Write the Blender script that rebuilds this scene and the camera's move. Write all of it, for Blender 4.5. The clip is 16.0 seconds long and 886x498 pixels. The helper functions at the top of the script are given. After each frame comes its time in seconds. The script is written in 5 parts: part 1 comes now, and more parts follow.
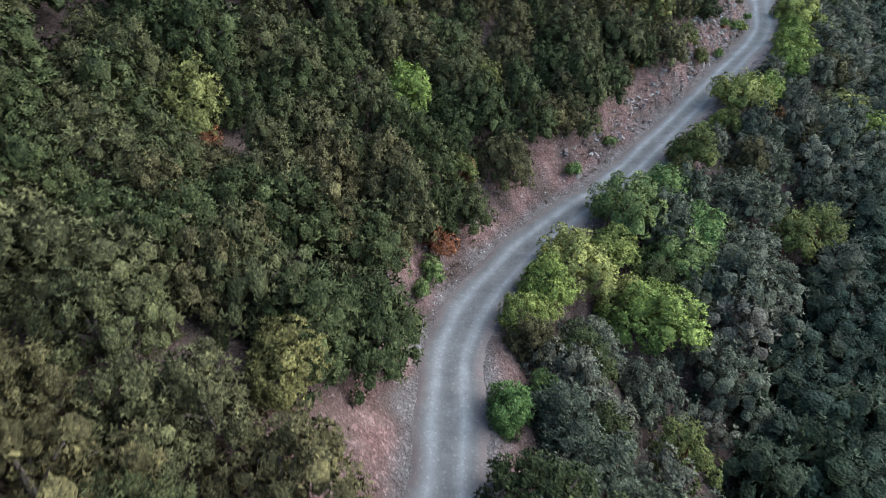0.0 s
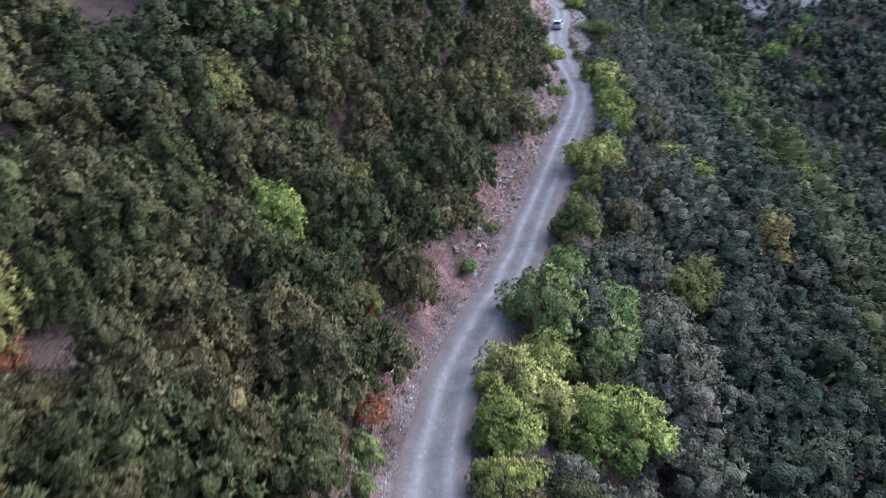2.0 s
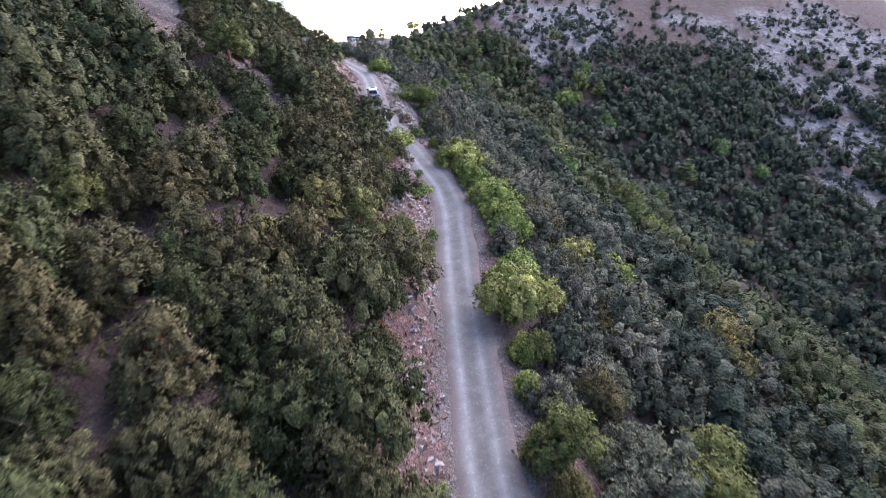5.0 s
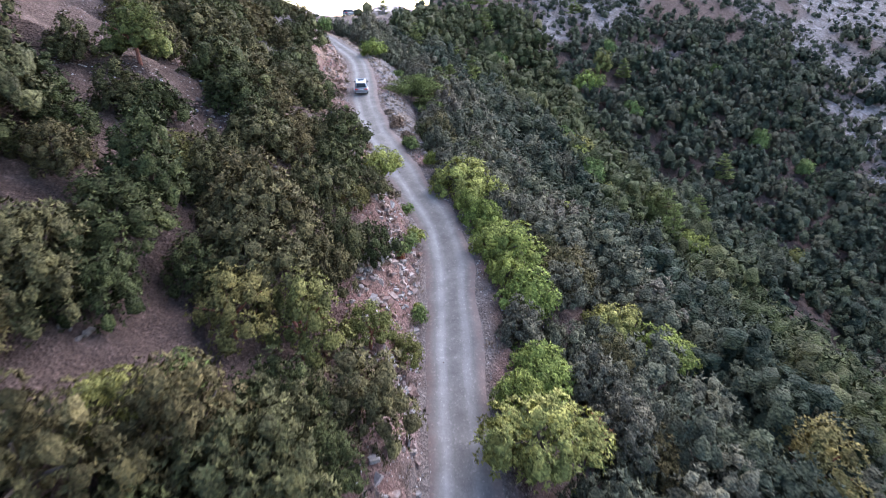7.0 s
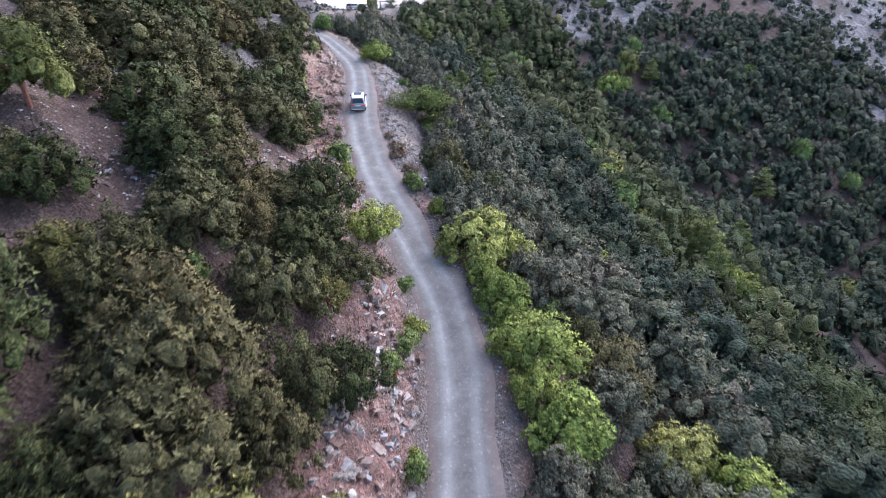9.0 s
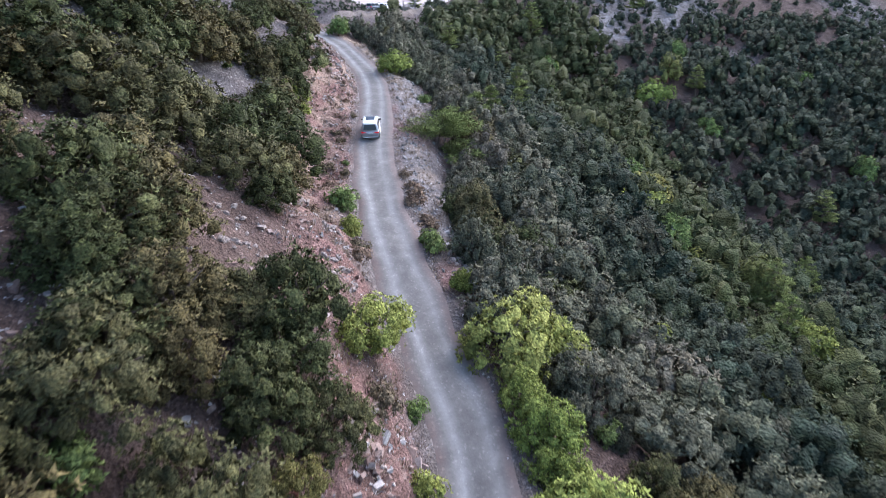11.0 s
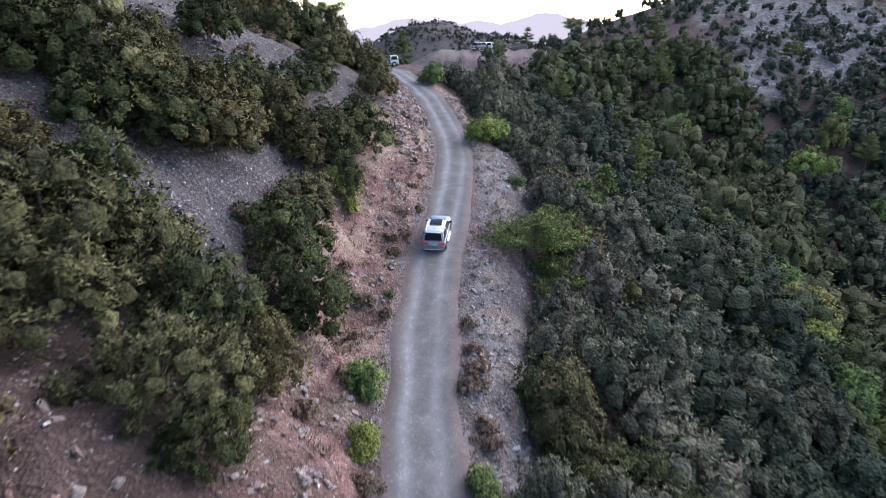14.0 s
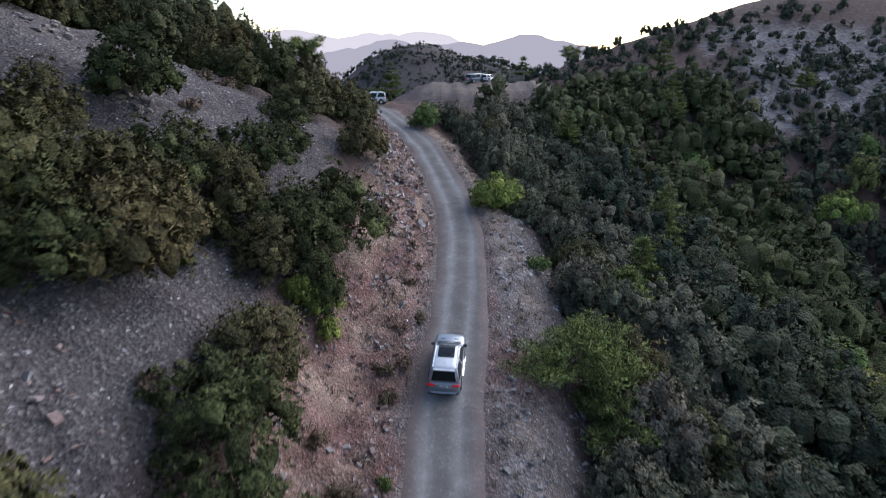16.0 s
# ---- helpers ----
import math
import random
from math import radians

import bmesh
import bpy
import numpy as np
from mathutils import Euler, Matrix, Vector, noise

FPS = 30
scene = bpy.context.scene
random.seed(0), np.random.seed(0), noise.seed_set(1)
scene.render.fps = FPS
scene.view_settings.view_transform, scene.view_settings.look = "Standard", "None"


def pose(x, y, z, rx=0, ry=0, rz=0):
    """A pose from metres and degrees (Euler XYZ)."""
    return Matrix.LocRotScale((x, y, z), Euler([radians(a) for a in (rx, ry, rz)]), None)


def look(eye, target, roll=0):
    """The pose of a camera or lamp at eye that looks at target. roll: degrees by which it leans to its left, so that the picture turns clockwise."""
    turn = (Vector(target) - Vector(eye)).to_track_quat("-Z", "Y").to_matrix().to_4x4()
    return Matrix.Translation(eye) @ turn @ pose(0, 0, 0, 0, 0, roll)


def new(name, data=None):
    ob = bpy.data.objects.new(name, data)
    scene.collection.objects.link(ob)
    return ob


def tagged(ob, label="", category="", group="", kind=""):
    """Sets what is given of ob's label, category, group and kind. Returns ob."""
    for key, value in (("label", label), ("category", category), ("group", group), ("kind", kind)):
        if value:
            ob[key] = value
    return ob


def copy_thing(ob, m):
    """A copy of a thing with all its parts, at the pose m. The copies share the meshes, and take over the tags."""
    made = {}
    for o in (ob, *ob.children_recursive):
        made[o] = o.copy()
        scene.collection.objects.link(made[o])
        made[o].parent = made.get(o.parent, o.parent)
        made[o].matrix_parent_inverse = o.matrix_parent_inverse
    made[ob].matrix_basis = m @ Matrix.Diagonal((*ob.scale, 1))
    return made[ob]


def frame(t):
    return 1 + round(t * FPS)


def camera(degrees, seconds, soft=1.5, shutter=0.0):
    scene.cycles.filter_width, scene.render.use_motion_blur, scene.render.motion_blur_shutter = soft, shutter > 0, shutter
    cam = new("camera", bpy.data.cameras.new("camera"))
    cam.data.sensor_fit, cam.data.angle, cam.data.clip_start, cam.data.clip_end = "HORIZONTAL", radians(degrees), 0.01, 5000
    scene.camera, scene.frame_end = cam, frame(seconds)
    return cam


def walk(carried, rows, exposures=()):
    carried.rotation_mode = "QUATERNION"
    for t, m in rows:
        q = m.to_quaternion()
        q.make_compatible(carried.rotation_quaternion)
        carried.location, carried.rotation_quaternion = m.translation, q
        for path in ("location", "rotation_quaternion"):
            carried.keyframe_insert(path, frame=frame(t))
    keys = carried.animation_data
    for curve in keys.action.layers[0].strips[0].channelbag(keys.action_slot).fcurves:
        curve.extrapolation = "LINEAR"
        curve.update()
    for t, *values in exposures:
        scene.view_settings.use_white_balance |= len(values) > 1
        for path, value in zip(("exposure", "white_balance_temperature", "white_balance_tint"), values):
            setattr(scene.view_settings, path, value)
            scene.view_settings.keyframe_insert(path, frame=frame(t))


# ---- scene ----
cam = camera(74.00, 16.0, soft=1.0, shutter=0.5)
# seconds, eye, yaw, pitch, roll
ROWS = [
    (0.0, 0.000, 0.000, 25.000, 0.007, -29.731, 3.262),
    (0.5, -1.383, 2.202, 25.221, -2.930, -29.092, 3.059),
    (1.0, -2.774, 4.645, 25.322, -7.621, -27.187, 2.522),
    (1.5, -4.165, 7.565, 25.341, -13.402, -24.968, 1.876),
    (2.0, -5.422, 11.174, 25.377, -19.290, -22.997, 1.143),
    (2.5, -6.347, 15.605, 25.559, -25.215, -21.282, 0.305),
    (3.0, -6.652, 20.704, 25.811, -30.562, -19.856, -0.400),
    (3.5, -6.080, 26.145, 26.092, -34.907, -18.566, -0.946),
    (4.0, -4.426, 31.582, 26.514, -38.142, -17.815, -1.281),
    (4.2, -3.510, 33.645, 26.732, -39.109, -17.777, -1.252),
    (6.3, 9.649, 49.745, 28.999, -39.991, -19.962, -1.775),
    (6.5, 10.967, 51.030, 29.251, -39.664, -20.389, -1.672),
    (7.0, 14.049, 54.213, 29.766, -38.951, -21.272, -1.507),
    (7.5, 16.754, 57.216, 30.268, -38.434, -21.862, -1.389),
    (8.0, 19.076, 59.970, 30.765, -38.156, -22.151, -1.305),
    (8.5, 21.215, 62.692, 31.201, -38.059, -22.252, -1.260),
    (9.0, 23.166, 65.272, 31.625, -37.991, -22.272, -1.167),
    (9.2, 23.922, 66.296, 31.785, -37.962, -22.277, -1.143),
    (11.3, 31.903, 76.547, 33.667, -34.858, -22.908, -0.869),
    (11.5, 32.774, 77.430, 33.929, -34.182, -22.933, -0.796),
    (12.0, 34.961, 79.640, 34.560, -32.272, -22.824, -0.580),
    (12.5, 37.063, 81.998, 35.129, -30.129, -22.305, -0.183),
    (13.0, 39.164, 84.603, 35.609, -28.126, -21.582, 0.199),
    (13.5, 41.197, 87.598, 36.121, -26.575, -21.045, 0.463),
    (14.0, 43.023, 90.787, 36.617, -25.486, -20.719, 0.602),
    (14.5, 44.564, 94.184, 37.160, -25.022, -20.549, 0.707),
    (15.0, 45.797, 97.729, 37.696, -25.181, -20.340, 0.791),
    (15.5, 46.824, 101.255, 38.194, -25.913, -19.782, 0.824),
    (16.0, 47.769, 104.756, 38.618, -27.111, -18.938, 0.743),
]
walk(cam, [(t, pose(x, y, z, 90 + pitch, 0, yaw) @ pose(0, 0, 0, 0, 0, roll)) for t, x, y, z, yaw, pitch, roll in ROWS],
     exposures=[(0.0, 2.22, 6150, 4), (0.5, 2.26, 6150, 4), (1.5, 2.42, 6000, 14), (3.0, 2.68, 6020, 26), (4.0, 2.72, 6220, 28), (7.0, 2.71, 6420, 21), (9.0, 2.72, 6420, 20), (12.0, 2.56, 6430, 18), (14.5, 2.0, 6380, 19), (16.0, 1.48, 6350, 16)])

# ---- light: dusk, the sun behind the ridge, the whole sky bright ----
world = bpy.data.worlds.new("world")
scene.world = world
world.use_nodes = True
wn = world.node_tree
sky = wn.nodes.new("ShaderNodeTexSky")
sky.sky_type = 'NISHITA'
sky.sun_disc = False
sky.sun_elevation = radians(14)
sky.sun_rotation = radians(64)
sky.altitude = 900
sky.air_density, sky.dust_density, sky.ozone_density = 1.0, 1.2, 2.0
wn.links.new(sky.outputs[0], wn.nodes["Background"].inputs[0])
wn.nodes["Background"].inputs[1].default_value = 0.10

sun = new("sun", bpy.data.lights.new("sun", 'SUN'))
sun.data.energy = 1.45
sun.data.angle = radians(70)
sun.data.color = (0.95, 0.97, 1.0)
# the bright part of the sky lies over the far hillside
GLOW = (radians(76), radians(38))
sun.matrix_world = look((0, 0, 0), (-math.sin(GLOW[0]) * math.cos(GLOW[1]), -math.cos(GLOW[0]) * math.cos(GLOW[1]), -math.sin(GLOW[1])))

# ---- the lie of the land ----
# road centre line: x, y, z
ROAD = [(0.5, -60, 5.0), (0.6, -20, 2.6), (0.8, 10, 1.7), (0.9, 20, 1.4), (1.6, 32, 0.7), (7.2, 44, 0.9), (17.2, 56, 2.3), (26.5, 68, 4.9), (35.7, 80, 8.3), (44.7, 92, 11.9),
        (49.0, 104, 14.9), (53.8, 116, 17.2), (60.0, 128, 19.3), (67.4, 140, 21.7), (73.4, 152, 23.7), (77.4, 164, 25.3), (79.8, 174, 26.9), (80.8, 184, 28.3), (81.5, 194, 29.3), (79.0, 205, 29.8), (70.0, 216, 29.5), (50.0, 228, 27.0), (20.0, 236, 22.0)]


def spline(points, per):
    """A smooth line through the points (Catmull-Rom)."""
    p = np.array(points, float)
    p = np.vstack([2 * p[0] - p[1], p, 2 * p[-1] - p[-2]])
    u = np.linspace(0, 1, per, endpoint=False)[:, None]
    out = []
    for a, b, c, d in zip(p[:-3], p[1:-2], p[2:-1], p[3:]):
        out.append(0.5 * (2 * b + (c - a) * u + (2 * a - 5 * b + 4 * c - d) * u ** 2 + (3 * b - a - 3 * c + d) * u ** 3))
    return np.vstack(out + [p[-2][None]])


LINE = spline(ROAD, 10)
LINE_S = np.r_[0, np.cumsum(np.hypot(*np.diff(LINE[:, :2], axis=0).T))]


def to_road(x, y):
    """Distance to the road's centre line (right of it: plus), the road's height there, and how far along it lies."""
    best, side, height, along = np.full(x.shape, 1e9), np.zeros(x.shape), np.zeros(x.shape), np.zeros(x.shape)
    for k in range(len(LINE) - 1):
        a, b = LINE[k], LINE[k + 1]
        v = b[:2] - a[:2]
        n = np.hypot(*v)
        u = np.clip(((x - a[0]) * v[0] + (y - a[1]) * v[1]) / n ** 2, 0, 1)
        dx, dy = x - a[0] - u * v[0], y - a[1] - u * v[1]
        d = np.hypot(dx, dy)
        near = d < best
        best = np.where(near, d, best)
        side = np.where(near, np.where(dx * v[1] - dy * v[0] > 0, 1.0, -1.0), side)
        height = np.where(near, a[2] + u * (b[2] - a[2]), height)
        along = np.where(near, LINE_S[k] + u * n, along)
    return best * side, height, along


def smooth(a, b, v):
    u = np.clip((v - a) / (b - a), 0, 1)
    return u * u * (3 - 2 * u)


def softmax(a, b, k):
    return np.maximum(a, b) + k * np.log1p(np.exp(-np.abs(a - b) / k))


def waves(x, y, size, seed):
    """Cheap smooth unevenness, about -1 to 1."""
    r = np.random.RandomState(seed)
    v = np.zeros(np.shape(x))
    for k in range(7):
        w = 2 * math.pi / size * (0.6 + 0.9 * r.rand())
        a = r.rand() * 6.283
        v = v + np.sin(w * (x * math.cos(a) + y * math.sin(a)) + r.rand() * 6.283)
    return v / 3.2


def land(x, y):
    """Height of the bare ground."""
    x, y = np.asarray(x, float), np.asarray(y, float)
    d, rz, s = to_road(x, y)
    # hillside above the road: a cut bank, then the slope
    u = np.maximum(-d - 2.0, 0)
    steep = np.interp(s, [0, 80, 140, 185, 197, 216, 228, 245, 262, 290, 340], [0.60, 0.70, 0.74, 0.66, 0.90, 0.92, 0.72, 0.55, 0.52, 0.42, 0.25])
    shelf = np.interp(s, [0, 184, 196, 215, 228, 240], [0, 0, 2.4, 2.4, 0.6, 0])
    reach = np.interp(s, [0, 190, 225, 262], [70, 62, 44, 32])
    bank = np.interp(s, [0, 90, 130, 160, 182, 192, 212, 222, 235, 255], [0.4, 0.2, 1.4, 2.4, 1.8, 0.4, 0.4, 1.4, 2.0, 0.8])
    up = bank * smooth(0.0, 2.6, u)
    u = np.maximum(u - shelf, 0)
    up = up + steep * reach * (1 - np.exp(-u / reach)) * smooth(-2.0, 5.0, u)
    # hillside below it
    w = np.maximum(d - 2.3, 0)
    fall = np.interp(s, [0, 120, 200, 240, 262, 285], [0.60, 0.62, 0.60, 0.52, 0.30, 0.10])
    down = -fall * w * smooth(-1.0, 4.0, w)
    near = rz + np.where(d < 0, up, down)
    # opposite hillside
    far = 22.0 + 0.16 * (x - 163) + 0.52 * (y - 186)
    crest = np.interp(x, [60, 105, 120, 150, 190, 240, 320], [-30, 20, 25.5, 31.5, 44, 56, 62]) - 0.3 * np.maximum(y - 245, 0)
    far = -softmax(-far, -crest, 2.0)
    # the saddle with its parking place
    q = np.hypot((x - 113) / 1.35, y - 213)
    knoll = 31.2 + np.clip(0.055 * (x - 113) + 0.095 * (y - 213), -2.2, 0.5) - 0.55 * np.maximum(q - 10, 0)
    far = np.where((q < 30), softmax(far - 60 * (1 - smooth(8, 14, q)), knoll, 0.8), far)
    # behind the saddle the near hillside drops away
    near = near - 0.5 * np.maximum(y - 205, 0) * smooth(2.5, 12, d)
    z = np.where(d > 2.3, softmax(near, far, 2.5), near)
    return z


# ---- materials ----
def material(name, rough=0.85, spec=0.3):
    m = bpy.data.materials.new(name)
    m.use_nodes = True
    b = m.node_tree.nodes["Principled BSDF"]
    b.inputs["Roughness"].default_value = rough
    b.inputs["Specular IOR Level"].default_value = spec
    return m, m.node_tree, b


def ramp(nt, fac, stops):
    r = nt.nodes.new("ShaderNodeValToRGB")
    e = r.color_ramp.elements
    while len(e) < len(stops):
        e.new(0.5)
    for el, (p, c) in zip(e, stops):
        el.position, el.color = p, (*c, 1)
    nt.links.new(fac, r.inputs[0])
    return r.outputs[0]


def noise_tex(nt, scale, detail=5.0, rough=0.6, coords="Object"):
    c = nt.nodes.new("ShaderNodeTexCoord")
    n = nt.nodes.new("ShaderNodeTexNoise")
    n.inputs["Scale"].default_value, n.inputs["Detail"].default_value, n.inputs["Roughness"].default_value = scale, detail, rough
    nt.links.new(c.outputs[coords], n.inputs["Vector"])
    return n.outputs["Fac"]


def cells(nt, scale, coords="Object"):
    c = nt.nodes.new("ShaderNodeTexCoord")
    n = nt.nodes.new("ShaderNodeTexVoronoi")
    n.inputs["Scale"].default_value = scale
    nt.links.new(c.outputs[coords], n.inputs["Vector"])
    return n.outputs["Color"], n.outputs["Distance"]


def mix(nt, fac, a, b, mode="MIX"):
    m = nt.nodes.new("ShaderNodeMix")
    m.data_type, m.blend_type = "RGBA", mode
    for sock, v in ((m.inputs[0], fac), (m.inputs[6], a), (m.inputs[7], b)):
        if isinstance(v, (int, float)):
            sock.default_value = v
        elif isinstance(v, tuple):
            sock.default_value = (*v, 1)
        else:
            nt.links.new(v, sock)
    return m.outputs[2]


def attribute(nt, name):
    a = nt.nodes.new("ShaderNodeAttribute")
    a.attribute_name = name
    return a.outputs["Fac"]


def maths(nt, op, a, b):
    m = nt.nodes.new("ShaderNodeMath")
    m.operation = op
    for sock, v in zip(m.inputs, (a, b)):
        if isinstance(v, (int, float)):
            sock.default_value = v
        else:
            nt.links.new(v, sock)
    return m.outputs[0]


def bump(nt, b, height, strength, distance):
    n = nt.nodes.new("ShaderNodeBump")
    n.inputs["Strength"].default_value, n.inputs["Distance"].default_value = strength, distance
    nt.links.new(height, n.inputs["Height"])
    nt.links.new(n.outputs[0], b.inputs["Normal"])


def foliage(name, tones, tint=False, rough=0.78, sprig=6.5, lively=1.0):
    """Leaves: one tone a tree, a little spread from leaf to leaf."""
    m, nt, b = material(name, rough, 0.08)
    if tint:
        which = attribute(nt, "tone")
    else:
        o = nt.nodes.new("ShaderNodeObjectInfo")
        which = o.outputs["Random"]
    c = ramp(nt, which, tones)
    g = nt.nodes.new("ShaderNodeNewGeometry")
    leaf = ramp(nt, g.outputs["Random Per Island"], [(0.0, (1 - 0.42 * lively,) * 3), (0.6, (1.0, 1.0, 1.0)), (1.0, (1 + 0.55 * lively, 1 + 0.52 * lively, 1 + 0.45 * lively))])
    c = mix(nt, 1.0, c, leaf, "MULTIPLY")
    # sprigs: leaf-sized cells, each with its own tone and its own swelling
    cell_c, cell_d = cells(nt, sprig)
    one = nt.nodes.new("ShaderNodeSeparateColor")
    nt.links.new(cell_c, one.inputs[0])
    c = mix(nt, 1.0, c, ramp(nt, one.outputs[0], [(0.0, (1 - 0.4 * lively,) * 3), (0.5, (1.0, 1.0, 1.0)), (1.0, (1 + 0.45 * lively, 1 + 0.43 * lively, 1 + 0.38 * lively))]), "MULTIPLY")
    swell = maths(nt, "SUBTRACT", maths(nt, "MULTIPLY", noise_tex(nt, sprig * 2.5, 3, 0.7), 0.5), cell_d)
    bump(nt, b, swell, 1.0, 0.9 / sprig)
    nt.links.new(c, b.inputs["Base Color"])
    return m


OAK = [(0.0, (0.046, 0.056, 0.023)), (0.3, (0.062, 0.07, 0.029)), (0.55, (0.082, 0.08, 0.037)), (0.8, (0.092, 0.083, 0.04)), (1.0, (0.098, 0.08, 0.037))]
HOLM = [(0.0, (0.068, 0.077, 0.052)), (0.35, (0.098, 0.103, 0.07)), (0.65, (0.124, 0.118, 0.086)), (0.85, (0.095, 0.103, 0.064)), (1.0, (0.138, 0.122, 0.094))]
GREYISH = [(0.0, (0.026, 0.04, 0.028)), (0.3, (0.036, 0.049, 0.033)), (0.55, (0.052, 0.062, 0.043)), (0.8, (0.044, 0.058, 0.032)), (1.0, (0.072, 0.073, 0.053))]
m_oak = foliage("oak leaves", OAK)
m_holm = foliage("holm oak leaves", HOLM)
m_oak_far = foliage("oak leaves far", [(0.0, (0.040, 0.052, 0.022)), (0.35, (0.056, 0.066, 0.030)), (0.55, (0.070, 0.074, 0.036)), (0.8, (0.090, 0.084, 0.039)), (1.0, (0.106, 0.090, 0.045))], tint=True, sprig=4.5, lively=0.8)
m_holm_far = foliage("holm oak leaves on the slope", HOLM, tint=True, sprig=4.5, lively=0.8)
m_scrub = foliage("grey-green scrub", GREYISH, tint=True, sprig=3.6, lively=0.6)
m_bright = foliage("pale green leaves", [(0.0, (0.17, 0.215, 0.055)), (0.5, (0.215, 0.245, 0.064)), (1.0, (0.25, 0.235, 0.08))])
m_green = foliage("fresh green leaves", [(0.0, (0.11, 0.175, 0.055)), (0.5, (0.14, 0.19, 0.064)), (1.0, (0.165, 0.195, 0.07))])
m_olive = foliage("olive yellow leaves", [(0.0, (0.11, 0.122, 0.040)), (0.5, (0.135, 0.14, 0.046)), (1.0, (0.165, 0.135, 0.052))])
m_needle = foliage("pine needles", [(0.0, (0.16, 0.22, 0.072)), (1.0, (0.20, 0.25, 0.09))])
m_dry = foliage("dry brush", [(0.0, (0.17, 0.12, 0.085)), (0.5, (0.21, 0.145, 0.11)), (1.0, (0.13, 0.11, 0.07))])
m_red = foliage("red leaves", [(0.0, (0.22, 0.07, 0.035)), (1.0, (0.20, 0.10, 0.05))])

m_bark, nt, b = material("bark", 0.9)
nt.links.new(ramp(nt, noise_tex(nt, 6.0), [(0.3, (0.06, 0.045, 0.035)), (0.7, (0.16, 0.12, 0.10))]), b.inputs["Base Color"])
m_bark_red, nt, b = material("red bark", 0.7)
nt.links.new(ramp(nt, noise_tex(nt, 6.0), [(0.3, (0.14, 0.05, 0.035)), (0.7, (0.26, 0.10, 0.07))]), b.inputs["Base Color"])

# ground: brown soil and litter, red earth, grey scree, pale rock
m_ground, nt, b = material("hillside soil", 0.95, 0.15)
soil = ramp(nt, noise_tex(nt, 0.5, 8, 0.65), [(0.3, (0.06, 0.040, 0.034)), (0.55, (0.105, 0.072, 0.062)), (0.75, (0.16, 0.115, 0.10))])
redsoil = ramp(nt, noise_tex(nt, 0.9, 8, 0.7), [(0.3, (0.12, 0.064, 0.056)), (0.52, (0.205, 0.118, 0.104)), (0.75, (0.32, 0.22, 0.20))])
stone_c, stone_d = cells(nt, 6.5)
sep = nt.nodes.new("ShaderNodeSeparateColor")
nt.links.new(stone_c, sep.inputs[0])
scree = ramp(nt, sep.outputs[0], [(0.0, (0.05, 0.048, 0.052)), (0.5, (0.086, 0.082, 0.086)), (0.9, (0.13, 0.122, 0.123)), (1.0, (0.26, 0.25, 0.247))])
scree = mix(nt, maths(nt, "MULTIPLY", noise_tex(nt, 0.35, 4), 0.5), scree, (0.14, 0.112, 0.104))
pale = ramp(nt, noise_tex(nt, 0.25, 9, 0.72), [(0.3, (0.10, 0.085, 0.08)), (0.5, (0.18, 0.163, 0.16)), (0.7, (0.33, 0.308, 0.305))])
pale = mix(nt, 1.0, pale, ramp(nt, noise_tex(nt, 0.9, 7, 0.75), [(0.36, (0.5, 0.47, 0.44)), (0.5, (1.0, 0.99, 0.98)), (0.62, (1.5, 1.52, 1.56))]), "MULTIPLY")
c = mix(nt, attribute(nt, "red"), soil, redsoil)
c = mix(nt, attribute(nt, "scree"), c, scree)
c = mix(nt, attribute(nt, "pale"), c, pale)
c = mix(nt, attribute(nt, "straw"), c, ramp(nt, noise_tex(nt, 1.6, 7, 0.7), [(0.3, (0.22, 0.155, 0.115)), (0.55, (0.36, 0.275, 0.21)), (0.75, (0.46, 0.37, 0.30))]))
c = mix(nt, attribute(nt, "dust"), c, ramp(nt, noise_tex(nt, 0.9, 8, 0.7), [(0.3, (0.12, 0.10, 0.092)), (0.55, (0.175, 0.152, 0.143)), (0.75, (0.24, 0.215, 0.205))]))
speck = ramp(nt, noise_tex(nt, 12.0, 4, 0.8), [(0.32, (0.58, 0.56, 0.56)), (0.5, (1.0, 1.0, 1.0)), (0.68, (1.5, 1.46, 1.44))])
c = mix(nt, 1.0, c, ramp(nt, sep.outputs[1], [(0.0, (0.8, 0.8, 0.8)), (0.8, (1.0, 1.0, 1.0)), (1.0, (1.55, 1.55, 1.55))]), "MULTIPLY")
c = mix(nt, 1.0, c, speck, "MULTIPLY")
nt.links.new(c, b.inputs["Base Color"])
bump(nt, b, maths(nt, "ADD", noise_tex(nt, 2.5, 8, 0.7), maths(nt, "MULTIPLY", stone_d, 0.5)), 0.9, 0.25)

m_road, nt, b = material("gravel track", 0.92, 0.2)
base = ramp(nt, noise_tex(nt, 0.7, 9, 0.68), [(0.3, (0.108, 0.101, 0.096)), (0.55, (0.152, 0.142, 0.135)), (0.75, (0.21, 0.197, 0.187))])
ruts = mix(nt, maths(nt, "MULTIPLY", attribute(nt, "rut"), noise_tex(nt, 0.9, 5)), base, (0.36, 0.352, 0.345))
edge = mix(nt, maths(nt, "MULTIPLY", attribute(nt, "edge"), noise_tex(nt, 1.3, 5)), ruts, (0.19, 0.125, 0.11))
grit_c, grit_d = cells(nt, 9.0)
sep = nt.nodes.new("ShaderNodeSeparateColor")
nt.links.new(grit_c, sep.inputs[0])
